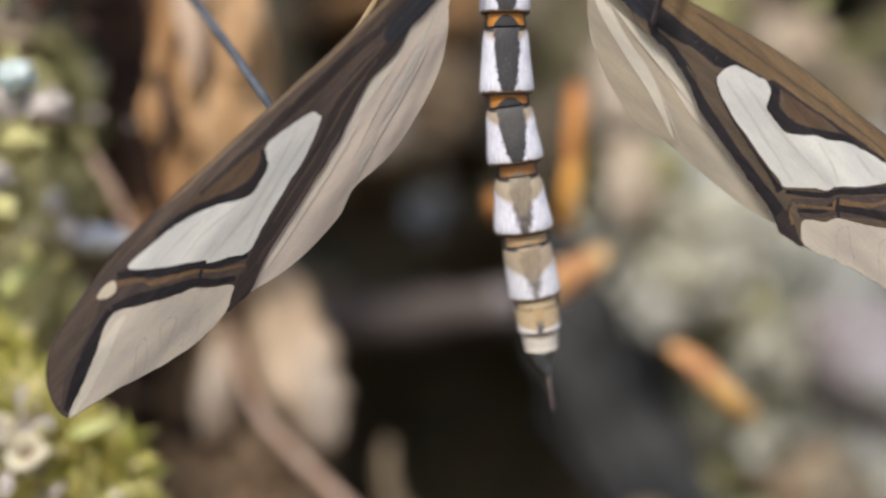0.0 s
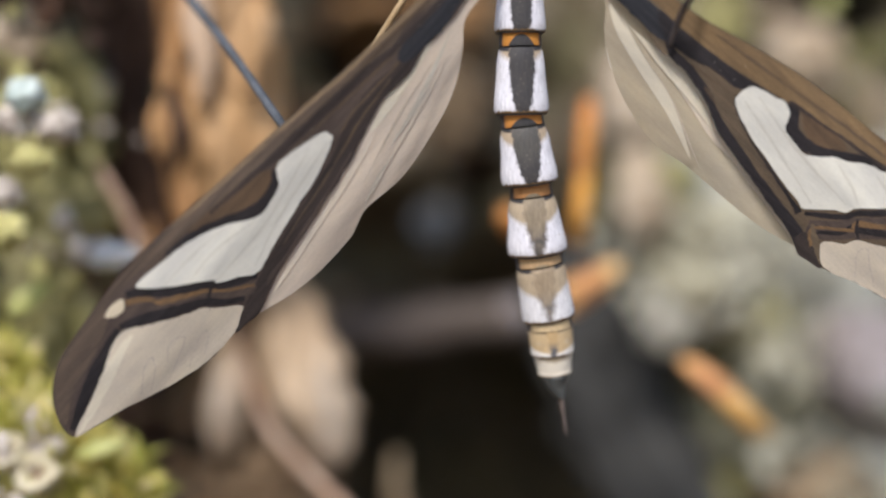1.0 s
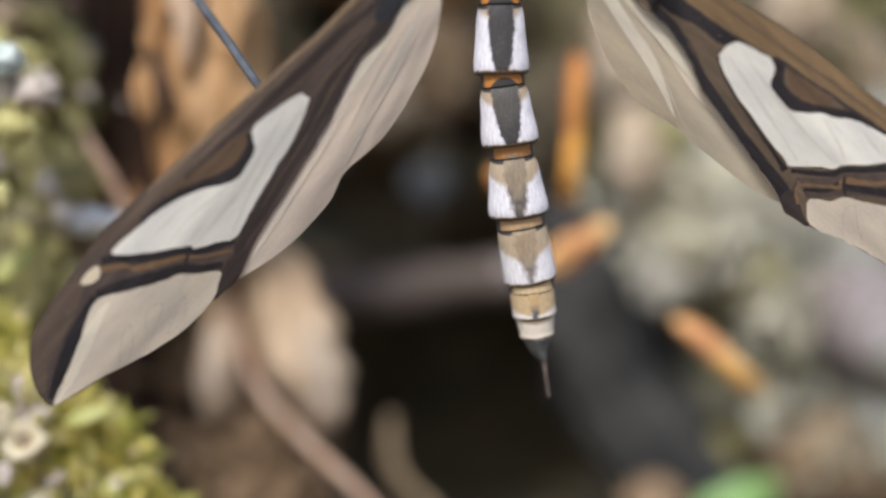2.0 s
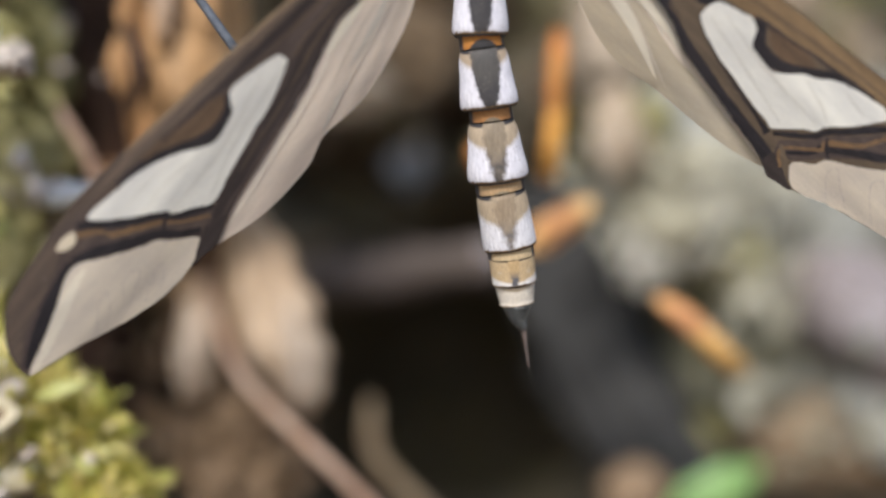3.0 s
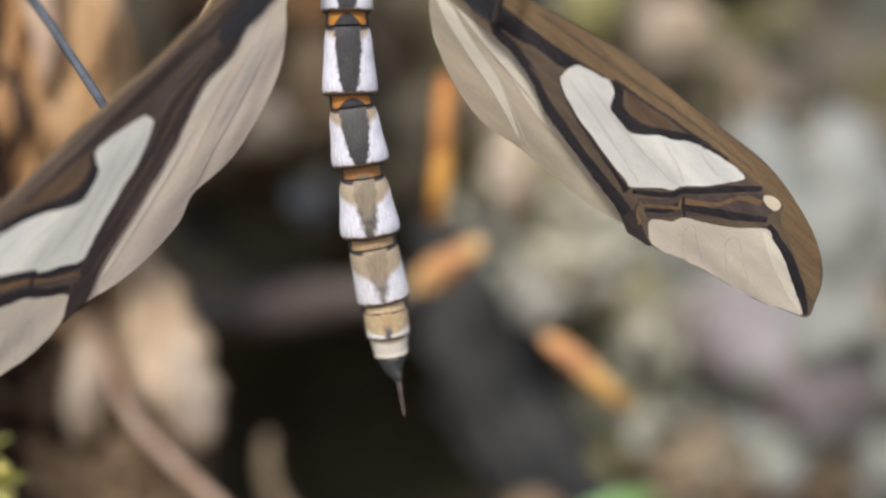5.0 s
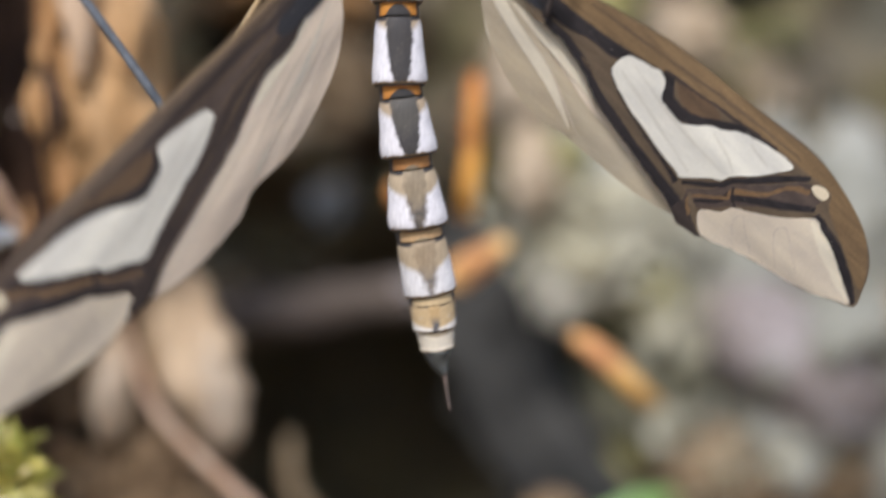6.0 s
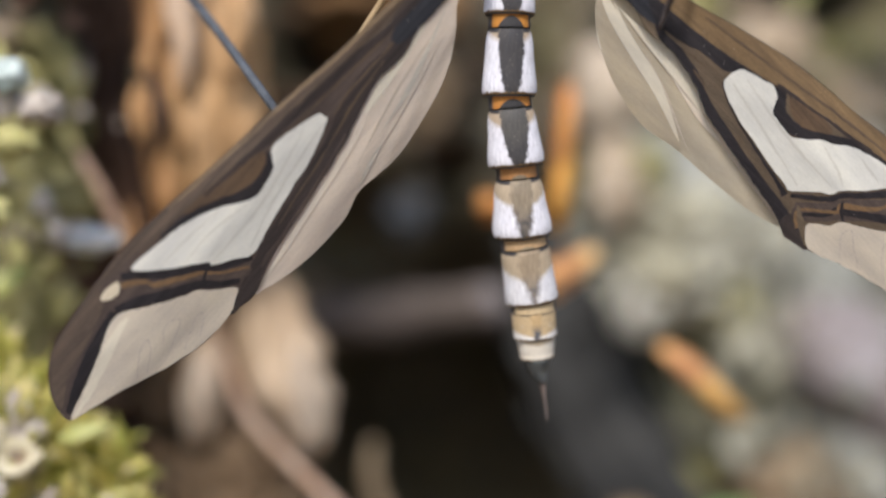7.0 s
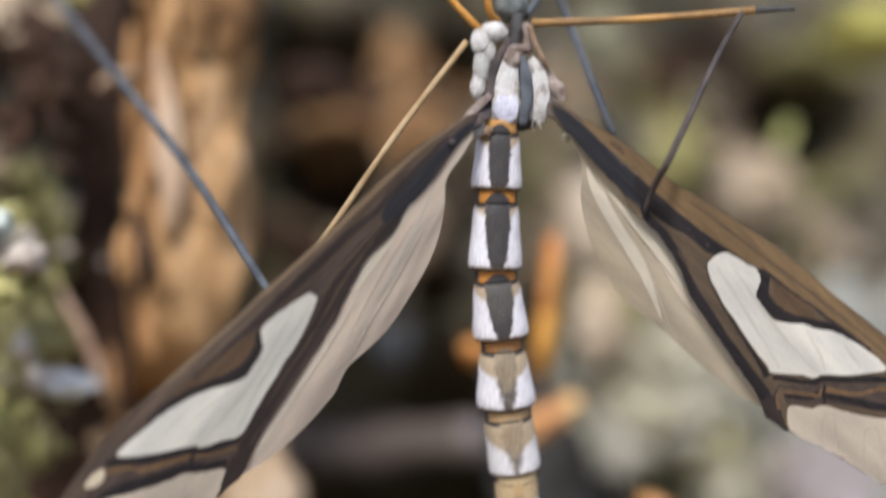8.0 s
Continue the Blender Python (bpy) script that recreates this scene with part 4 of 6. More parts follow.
crumbs("olive_crumbs", "olive-green moss crumbs on the bank", OLIVE, [((20.7, 115.0, 6.0), (4, 3, 5), 70), ((40.8, 116.0, 15.2), (6, 4, 6), 60), ((26.2, 116.0, -19.3), (7, 3, 4), 80), ((46.5, 114.0, 20.5), (3, 2, 2.2), 60), ((27.0, 120.0, 29.8), (5, 4, 5), 26), ((-27.6, 88.0, 9.0), (1.9, 3, 5), 90), ((45.0, 118.0, 33.7), (6, 3, 3), 80), ((41.4, 118.0, 21.7), (4, 3, 3), 40), ((-28.2, 84.0, 0.5), (4, 3, 6), 60)], (0.4, 1.0), 3, "moss")
crumbs("lichen_crumbs", "pale grey-green lichen flakes on the rock", LICHEN, [((22.8, 110.0, -1.4), (7, 3, 5), 330), ((27.9, 110.0, 0.1), (6, 3, 3), 180), ((29.7, 109.0, -9.0), (4, 3, 4), 120), ((37.3, 112.0, -21.7), (6, 3, 4), 90), ((31.0, 111.0, -15.5), (3, 2, 5), 60)], (0.2, 0.7), 4, "lichen", 0.4)
crumbs("pale_crumbs", "whitish lichen crumbs on the root", PINK, [((-26.1, 79.0, 8.4), (2.2, 2, 1.0), 26), ((-27.9, 80.0, 1.6), (3, 2, 3), 10), ((-25.5, 74.0, -11.9), (2.5, 2, 3), 18), ((-23.5, 80.0, -0.1), (3, 2, 1.0), 7), ((-22.7, 74.0, -16.7), (3.5, 2, 2), 14)], (0.25, 0.7), 5, "lichen", 0.6)
crumbs("yellow_crumbs", "yellow lichen crumbs on the root", YELLOW, [((-26.5, 78.0, 5.5), (2, 2, 2), 26), ((-27.8, 78.0, 0.8), (2, 2, 2), 16), ((-28.0, 79.0, 10.7), (2, 2, 3), 16)], (0.25, 0.6), 6, "lichen", 0.5)
crumbs("leaf_bits", "brown bits of dead leaf heaped below the leaves", BROWN_LITTER, [((-14.5, 97.0, -19.8), (5, 1.5, 4.2), 130), ((-19.5, 96.0, -11.0), (3.0, 2, 4), 40), ((-21.0, 92.0, -6.0), (2.5, 2, 3), 30)], (0.4, 1.1), 31, "litter", 0.35)
crumbs("bark_crumbs", "small brown and black bark crumbs in the hollows", LITTER, [((-12.8, 120.0, 25.8), (6, 4, 9), 120), ((-3.9, 120.0, 32.7), (9, 4, 5), 120), ((15.6, 121.0, 29.8), (7, 3, 8), 90), ((36.9, 120.0, 29.4), (9, 3, 7), 110), ((-9.1, 120.0, 6.3), (6, 4, 5), 60), ((14.6, 118.0, 10.0), (4, 3, 6), 60), ((-25.2, 100.0, 1.0), (4, 4, 7), 60)], (0.2, 0.6), 8, "litter", 0.5)
crumbs("pale_flakes", "small pale lichen flakes scattered on the bank", PINK, [((2.9, 119.0, 28.1), (7, 3, 7), 26), ((30.5, 118.0, 26.1), (9, 3, 8), 40), ((19.8, 116.0, 11.4), (6, 3, 7), 34), ((37.2, 115.0, 17.2), (8, 3, 6), 40), ((2.0, 117.0, 13.2), (6, 3, 8), 26), ((-2.4, 122.0, 2.4), (5, 3, 3), 14), ((-25.6, 90.0, 11.0), (4, 3, 6), 10), ((-7.9, 119.0, 7.9), (4, 3, 4), 14)], (0.15, 0.45), 9, "lichen", 0.4)


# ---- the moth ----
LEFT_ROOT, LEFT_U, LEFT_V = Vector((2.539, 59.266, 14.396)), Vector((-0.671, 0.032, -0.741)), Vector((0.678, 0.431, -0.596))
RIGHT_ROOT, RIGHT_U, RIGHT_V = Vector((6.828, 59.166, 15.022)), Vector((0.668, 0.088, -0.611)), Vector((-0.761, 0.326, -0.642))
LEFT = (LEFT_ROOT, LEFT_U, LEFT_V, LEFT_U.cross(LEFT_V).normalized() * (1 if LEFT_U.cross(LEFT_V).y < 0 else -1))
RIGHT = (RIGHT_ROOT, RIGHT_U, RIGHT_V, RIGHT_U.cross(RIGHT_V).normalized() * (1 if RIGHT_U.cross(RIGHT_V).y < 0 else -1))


def camber(u, v):
    """Height of the wing's sheet over its plane, in mm: a low arch and the ripple of the veins."""
    return 0.25 * math.sin(u / 31 * math.pi) - 0.02 * v * v + 0.009 * math.sin(v * 3.6 + u * 0.12) + 0.05 * math.sin(v * 1.3 - u * 0.2)


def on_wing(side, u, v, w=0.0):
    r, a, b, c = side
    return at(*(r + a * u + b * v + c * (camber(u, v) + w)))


def sheet(outline, side, w, thick=0.03, step=0.7, per=5, sharp=False, pleat=0.0):
    """A thin panel of the wing inside an outline given in wing coordinates (mm from the root along the wing, and across it)."""
    line = [Vector((q.x, q.y)) for q in (curve_through([(*p, 0) for p in outline], per * 2 if w > 0.009 else per, True) if not sharp else [Vector((*p, 0)) for p in outline])]
    step *= 0.6
    if w > 0.009:
        line = [p + 0.035 * noise.noise_vector(Vector((p.x * 2.1, p.y * 2.1, w * 300))).xy + 0.04 * noise.noise_vector(Vector((p.x * 6.3, p.y * 6.3, w * 300))).xy for p in line]
    n = len(line)
    us, vs = [p.x for p in line], [p.y for p in line]
    pts = list(line)
    u = min(us)
    while u < max(us):
        v = min(vs)
        while v < max(vs):
            pts.append(Vector((u + 0.13 * math.sin(v * 7), v)))
            v += step
        u += step
    from_cdt = delaunay(pts, [(i, (i + 1) % n) for i in range(n)], [list(range(n))])
    co, faces = from_cdt[0], from_cdt[2]
    bm = bmesh.new()
    uv = bm.loops.layers.uv.new("UVMap")
    used = {i for f in faces for i in f}
    lift = {i: w + pleat * min(1, co[i].x / 6) * math.sin(70 * math.atan2(co[i].y, co[i].x + 2)) for i in used}
    front = {i: bm.verts.new(on_wing(side, co[i].x, co[i].y, lift[i])) for i in used}
    back = {i: bm.verts.new(on_wing(side, co[i].x, co[i].y, lift[i] - thick)) for i in used}
    where = {v: co[i] for d in (front, back) for i, v in d.items()}
    count = {}
    for f in faces:
        a, b, c = (on_wing(side, co[i].x, co[i].y) for i in f[:3])
        f = f if (b - a).cross(c - a).dot(side[3]) > 0 else f[::-1]
        bm.faces.new([front[i] for i in f])
        bm.faces.new([back[i] for i in reversed(f)])
        for i in range(len(f)):
            e = (f[i], f[(i + 1) % len(f)])
            count[tuple(sorted(e))] = None if tuple(sorted(e)) in count else e
    for e in count.values():
        if e:
            quad = []
            for d, i in ((front, e[1]), (front, e[0]), (back, e[0]), (back, e[1])):
                v = bm.verts.new(d[i].co)
                where[v] = co[i]
                quad.append(v)
            bm.faces.new(quad)
    for f in bm.faces:
        for lp in f.loops:
            lp[uv].uv = where[lp.vert]
    return bm


def stroke(pts, widths):
    """The outline of a tapering band along points in wing coordinates."""
    line = [Vector((q.x, q.y)) for q in curve_through([(*p, 0) for p in pts], 8)]
    wide = [q.x for q in curve_through([(w, 0, 0) for w in widths], 8)]
    left, right = [], []
    for i, p in enumerate(line):
        d = (line[min(i + 1, len(line) - 1)] - line[max(i - 1, 0)]).normalized()
        s = Vector((-d.y, d.x)) * wide[i] / 2
        left.append(p + s)
        right.append(p - s)
    return left + right[::-1]


def delaunay(pts, edges, faces):
    return mathutils_geometry.delaunay_2d_cdt(pts, edges, faces, 1, 1e-5)


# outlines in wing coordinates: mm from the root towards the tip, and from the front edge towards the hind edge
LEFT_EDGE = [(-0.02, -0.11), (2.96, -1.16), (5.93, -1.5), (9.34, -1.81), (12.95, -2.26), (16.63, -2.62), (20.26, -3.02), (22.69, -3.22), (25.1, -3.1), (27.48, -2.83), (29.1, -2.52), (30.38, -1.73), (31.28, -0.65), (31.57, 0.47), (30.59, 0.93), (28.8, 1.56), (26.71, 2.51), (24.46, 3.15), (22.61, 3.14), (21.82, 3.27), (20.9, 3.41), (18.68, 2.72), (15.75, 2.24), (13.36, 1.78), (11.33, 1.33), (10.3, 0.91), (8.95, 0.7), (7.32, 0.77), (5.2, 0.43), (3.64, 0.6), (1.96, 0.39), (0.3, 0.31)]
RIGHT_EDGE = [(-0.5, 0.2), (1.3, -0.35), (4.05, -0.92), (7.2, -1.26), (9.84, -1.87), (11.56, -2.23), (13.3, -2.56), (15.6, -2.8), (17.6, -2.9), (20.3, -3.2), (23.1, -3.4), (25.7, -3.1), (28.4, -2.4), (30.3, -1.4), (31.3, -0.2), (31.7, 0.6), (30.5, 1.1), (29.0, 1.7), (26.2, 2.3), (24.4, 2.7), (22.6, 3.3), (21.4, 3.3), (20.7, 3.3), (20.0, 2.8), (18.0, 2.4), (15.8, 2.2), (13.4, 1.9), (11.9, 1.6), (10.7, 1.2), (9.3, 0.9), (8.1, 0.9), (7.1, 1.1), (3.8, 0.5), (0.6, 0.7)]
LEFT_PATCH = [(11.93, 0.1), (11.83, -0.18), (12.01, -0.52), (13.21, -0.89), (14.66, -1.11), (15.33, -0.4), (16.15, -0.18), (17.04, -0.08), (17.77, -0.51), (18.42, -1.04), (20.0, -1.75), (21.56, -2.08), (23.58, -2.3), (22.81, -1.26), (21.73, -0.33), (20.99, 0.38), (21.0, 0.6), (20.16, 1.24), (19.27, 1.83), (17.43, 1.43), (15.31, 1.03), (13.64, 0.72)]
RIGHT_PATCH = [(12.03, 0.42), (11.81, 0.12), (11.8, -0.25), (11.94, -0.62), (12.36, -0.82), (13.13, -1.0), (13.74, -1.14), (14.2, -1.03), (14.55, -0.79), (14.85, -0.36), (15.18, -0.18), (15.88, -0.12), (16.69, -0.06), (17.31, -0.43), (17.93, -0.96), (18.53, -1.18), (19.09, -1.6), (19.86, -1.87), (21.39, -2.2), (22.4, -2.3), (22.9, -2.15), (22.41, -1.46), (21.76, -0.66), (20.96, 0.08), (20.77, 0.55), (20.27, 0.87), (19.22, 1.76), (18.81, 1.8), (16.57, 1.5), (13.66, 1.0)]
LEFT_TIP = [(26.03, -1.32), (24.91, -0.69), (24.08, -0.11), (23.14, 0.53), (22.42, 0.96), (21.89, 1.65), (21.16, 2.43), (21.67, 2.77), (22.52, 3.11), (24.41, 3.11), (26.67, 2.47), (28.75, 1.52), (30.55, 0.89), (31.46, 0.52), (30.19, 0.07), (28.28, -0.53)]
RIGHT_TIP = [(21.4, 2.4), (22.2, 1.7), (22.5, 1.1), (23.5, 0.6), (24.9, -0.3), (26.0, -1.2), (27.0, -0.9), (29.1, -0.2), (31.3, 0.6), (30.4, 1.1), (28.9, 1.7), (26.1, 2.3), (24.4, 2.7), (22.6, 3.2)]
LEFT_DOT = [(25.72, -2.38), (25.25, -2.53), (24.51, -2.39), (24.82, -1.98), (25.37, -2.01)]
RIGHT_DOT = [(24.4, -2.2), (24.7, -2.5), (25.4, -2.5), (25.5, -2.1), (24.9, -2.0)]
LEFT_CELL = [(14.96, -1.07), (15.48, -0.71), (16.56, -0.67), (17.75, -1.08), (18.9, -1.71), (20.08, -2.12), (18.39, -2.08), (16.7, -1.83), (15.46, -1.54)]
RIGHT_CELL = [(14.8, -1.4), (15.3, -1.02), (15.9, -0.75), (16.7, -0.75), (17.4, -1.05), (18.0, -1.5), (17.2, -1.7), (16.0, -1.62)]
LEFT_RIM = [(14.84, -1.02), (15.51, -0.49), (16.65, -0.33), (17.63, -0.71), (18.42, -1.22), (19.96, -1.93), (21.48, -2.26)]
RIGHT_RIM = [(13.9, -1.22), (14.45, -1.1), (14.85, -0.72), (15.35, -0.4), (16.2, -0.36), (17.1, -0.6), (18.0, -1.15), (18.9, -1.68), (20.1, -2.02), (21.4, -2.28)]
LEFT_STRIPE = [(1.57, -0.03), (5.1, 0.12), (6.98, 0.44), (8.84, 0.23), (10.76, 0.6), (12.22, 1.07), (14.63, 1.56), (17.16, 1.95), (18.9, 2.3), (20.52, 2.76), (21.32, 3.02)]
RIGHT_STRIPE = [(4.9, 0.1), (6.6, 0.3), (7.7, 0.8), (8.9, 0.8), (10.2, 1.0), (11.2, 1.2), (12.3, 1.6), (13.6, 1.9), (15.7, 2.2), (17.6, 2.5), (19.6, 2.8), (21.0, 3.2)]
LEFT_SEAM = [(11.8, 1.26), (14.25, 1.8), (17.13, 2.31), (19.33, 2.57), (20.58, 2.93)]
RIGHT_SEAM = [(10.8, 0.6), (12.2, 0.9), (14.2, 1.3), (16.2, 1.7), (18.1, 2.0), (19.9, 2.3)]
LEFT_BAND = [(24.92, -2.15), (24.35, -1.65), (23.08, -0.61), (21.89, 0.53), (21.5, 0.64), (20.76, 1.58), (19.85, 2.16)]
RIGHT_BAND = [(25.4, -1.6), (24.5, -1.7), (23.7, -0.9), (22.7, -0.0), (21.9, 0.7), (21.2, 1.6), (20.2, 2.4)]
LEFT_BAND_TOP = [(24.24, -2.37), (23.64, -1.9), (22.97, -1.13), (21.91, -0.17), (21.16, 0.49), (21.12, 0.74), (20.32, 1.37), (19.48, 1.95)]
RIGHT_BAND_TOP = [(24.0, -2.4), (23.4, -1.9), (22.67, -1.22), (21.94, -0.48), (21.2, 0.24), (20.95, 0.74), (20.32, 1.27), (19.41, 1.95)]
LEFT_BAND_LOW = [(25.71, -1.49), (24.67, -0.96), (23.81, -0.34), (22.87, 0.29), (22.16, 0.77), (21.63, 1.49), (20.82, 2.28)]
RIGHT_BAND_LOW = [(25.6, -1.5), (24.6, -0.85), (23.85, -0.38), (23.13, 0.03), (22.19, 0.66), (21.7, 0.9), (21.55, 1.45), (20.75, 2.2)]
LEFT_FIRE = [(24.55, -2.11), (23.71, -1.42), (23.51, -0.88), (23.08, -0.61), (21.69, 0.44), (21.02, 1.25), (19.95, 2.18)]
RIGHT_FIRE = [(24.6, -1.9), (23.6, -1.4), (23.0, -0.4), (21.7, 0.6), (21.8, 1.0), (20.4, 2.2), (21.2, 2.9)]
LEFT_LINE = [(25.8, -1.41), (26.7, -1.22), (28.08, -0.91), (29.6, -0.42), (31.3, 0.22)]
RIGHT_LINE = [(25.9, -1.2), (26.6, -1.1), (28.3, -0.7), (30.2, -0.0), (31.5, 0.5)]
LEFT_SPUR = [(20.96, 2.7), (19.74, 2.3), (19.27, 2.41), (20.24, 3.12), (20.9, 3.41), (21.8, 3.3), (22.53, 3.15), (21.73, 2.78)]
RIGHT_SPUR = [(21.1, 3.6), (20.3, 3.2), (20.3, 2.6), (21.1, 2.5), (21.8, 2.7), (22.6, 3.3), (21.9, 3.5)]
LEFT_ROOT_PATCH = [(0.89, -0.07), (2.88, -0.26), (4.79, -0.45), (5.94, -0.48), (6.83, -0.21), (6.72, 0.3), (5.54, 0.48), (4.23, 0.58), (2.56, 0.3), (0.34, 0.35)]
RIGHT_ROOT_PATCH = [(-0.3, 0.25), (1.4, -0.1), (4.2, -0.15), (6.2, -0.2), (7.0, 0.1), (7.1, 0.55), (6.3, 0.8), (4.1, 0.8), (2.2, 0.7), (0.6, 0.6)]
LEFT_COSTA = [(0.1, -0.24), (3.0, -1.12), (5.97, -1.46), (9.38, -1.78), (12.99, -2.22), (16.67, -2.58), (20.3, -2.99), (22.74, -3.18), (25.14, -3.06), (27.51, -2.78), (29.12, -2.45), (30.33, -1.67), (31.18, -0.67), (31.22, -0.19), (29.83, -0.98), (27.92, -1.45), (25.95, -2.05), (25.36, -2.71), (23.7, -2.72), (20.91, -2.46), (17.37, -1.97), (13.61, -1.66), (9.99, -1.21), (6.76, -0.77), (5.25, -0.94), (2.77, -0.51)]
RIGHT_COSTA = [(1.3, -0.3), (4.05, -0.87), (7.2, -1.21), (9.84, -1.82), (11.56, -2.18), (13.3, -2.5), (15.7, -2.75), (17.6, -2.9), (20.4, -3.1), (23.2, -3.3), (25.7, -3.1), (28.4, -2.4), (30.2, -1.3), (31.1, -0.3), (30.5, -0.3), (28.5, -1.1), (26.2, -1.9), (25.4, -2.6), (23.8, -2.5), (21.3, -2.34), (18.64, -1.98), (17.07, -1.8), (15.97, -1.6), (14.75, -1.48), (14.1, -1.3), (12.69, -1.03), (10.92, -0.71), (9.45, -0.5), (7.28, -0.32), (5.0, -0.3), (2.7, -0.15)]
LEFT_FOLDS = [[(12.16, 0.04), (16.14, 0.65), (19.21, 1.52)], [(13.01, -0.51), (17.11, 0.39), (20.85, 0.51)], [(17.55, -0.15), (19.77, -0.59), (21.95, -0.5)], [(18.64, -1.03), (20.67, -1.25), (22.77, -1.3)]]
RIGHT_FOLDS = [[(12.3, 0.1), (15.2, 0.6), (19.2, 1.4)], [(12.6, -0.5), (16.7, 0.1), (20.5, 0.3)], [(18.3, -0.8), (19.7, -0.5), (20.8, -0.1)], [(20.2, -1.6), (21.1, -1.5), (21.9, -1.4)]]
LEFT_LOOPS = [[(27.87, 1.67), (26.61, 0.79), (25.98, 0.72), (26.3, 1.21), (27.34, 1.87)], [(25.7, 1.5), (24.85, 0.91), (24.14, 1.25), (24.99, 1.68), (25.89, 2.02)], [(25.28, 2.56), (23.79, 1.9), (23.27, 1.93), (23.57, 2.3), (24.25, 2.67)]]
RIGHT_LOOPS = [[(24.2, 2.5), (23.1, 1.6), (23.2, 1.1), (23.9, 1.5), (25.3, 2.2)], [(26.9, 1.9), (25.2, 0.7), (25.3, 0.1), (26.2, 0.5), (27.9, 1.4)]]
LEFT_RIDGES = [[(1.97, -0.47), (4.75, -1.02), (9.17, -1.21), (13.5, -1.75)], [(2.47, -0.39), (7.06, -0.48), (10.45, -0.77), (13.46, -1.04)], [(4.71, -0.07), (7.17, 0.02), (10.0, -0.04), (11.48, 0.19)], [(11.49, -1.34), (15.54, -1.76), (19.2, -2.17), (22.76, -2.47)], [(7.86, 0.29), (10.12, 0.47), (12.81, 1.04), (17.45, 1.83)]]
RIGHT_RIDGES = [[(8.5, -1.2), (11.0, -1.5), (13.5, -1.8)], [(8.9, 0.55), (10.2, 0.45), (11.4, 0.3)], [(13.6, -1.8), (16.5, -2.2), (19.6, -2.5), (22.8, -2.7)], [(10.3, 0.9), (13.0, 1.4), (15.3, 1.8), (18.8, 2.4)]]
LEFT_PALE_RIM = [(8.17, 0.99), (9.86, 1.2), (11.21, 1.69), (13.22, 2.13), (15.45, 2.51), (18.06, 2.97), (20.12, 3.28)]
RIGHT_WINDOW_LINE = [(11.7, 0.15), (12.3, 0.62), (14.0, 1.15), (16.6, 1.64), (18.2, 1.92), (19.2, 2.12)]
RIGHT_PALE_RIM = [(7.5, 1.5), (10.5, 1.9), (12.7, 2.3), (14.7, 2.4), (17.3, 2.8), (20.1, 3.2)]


def wide(pts, *widths):
    """A stroke along points whose width runs evenly through the given widths."""
    n = len(pts) - 1
    out = []
    for i in range(n + 1):
        k = i / n * (len(widths) - 1)
        j = min(int(k), len(widths) - 2)
        out.append(widths[j] + (widths[j + 1] - widths[j]) * (k - j))
    return stroke(pts, out)


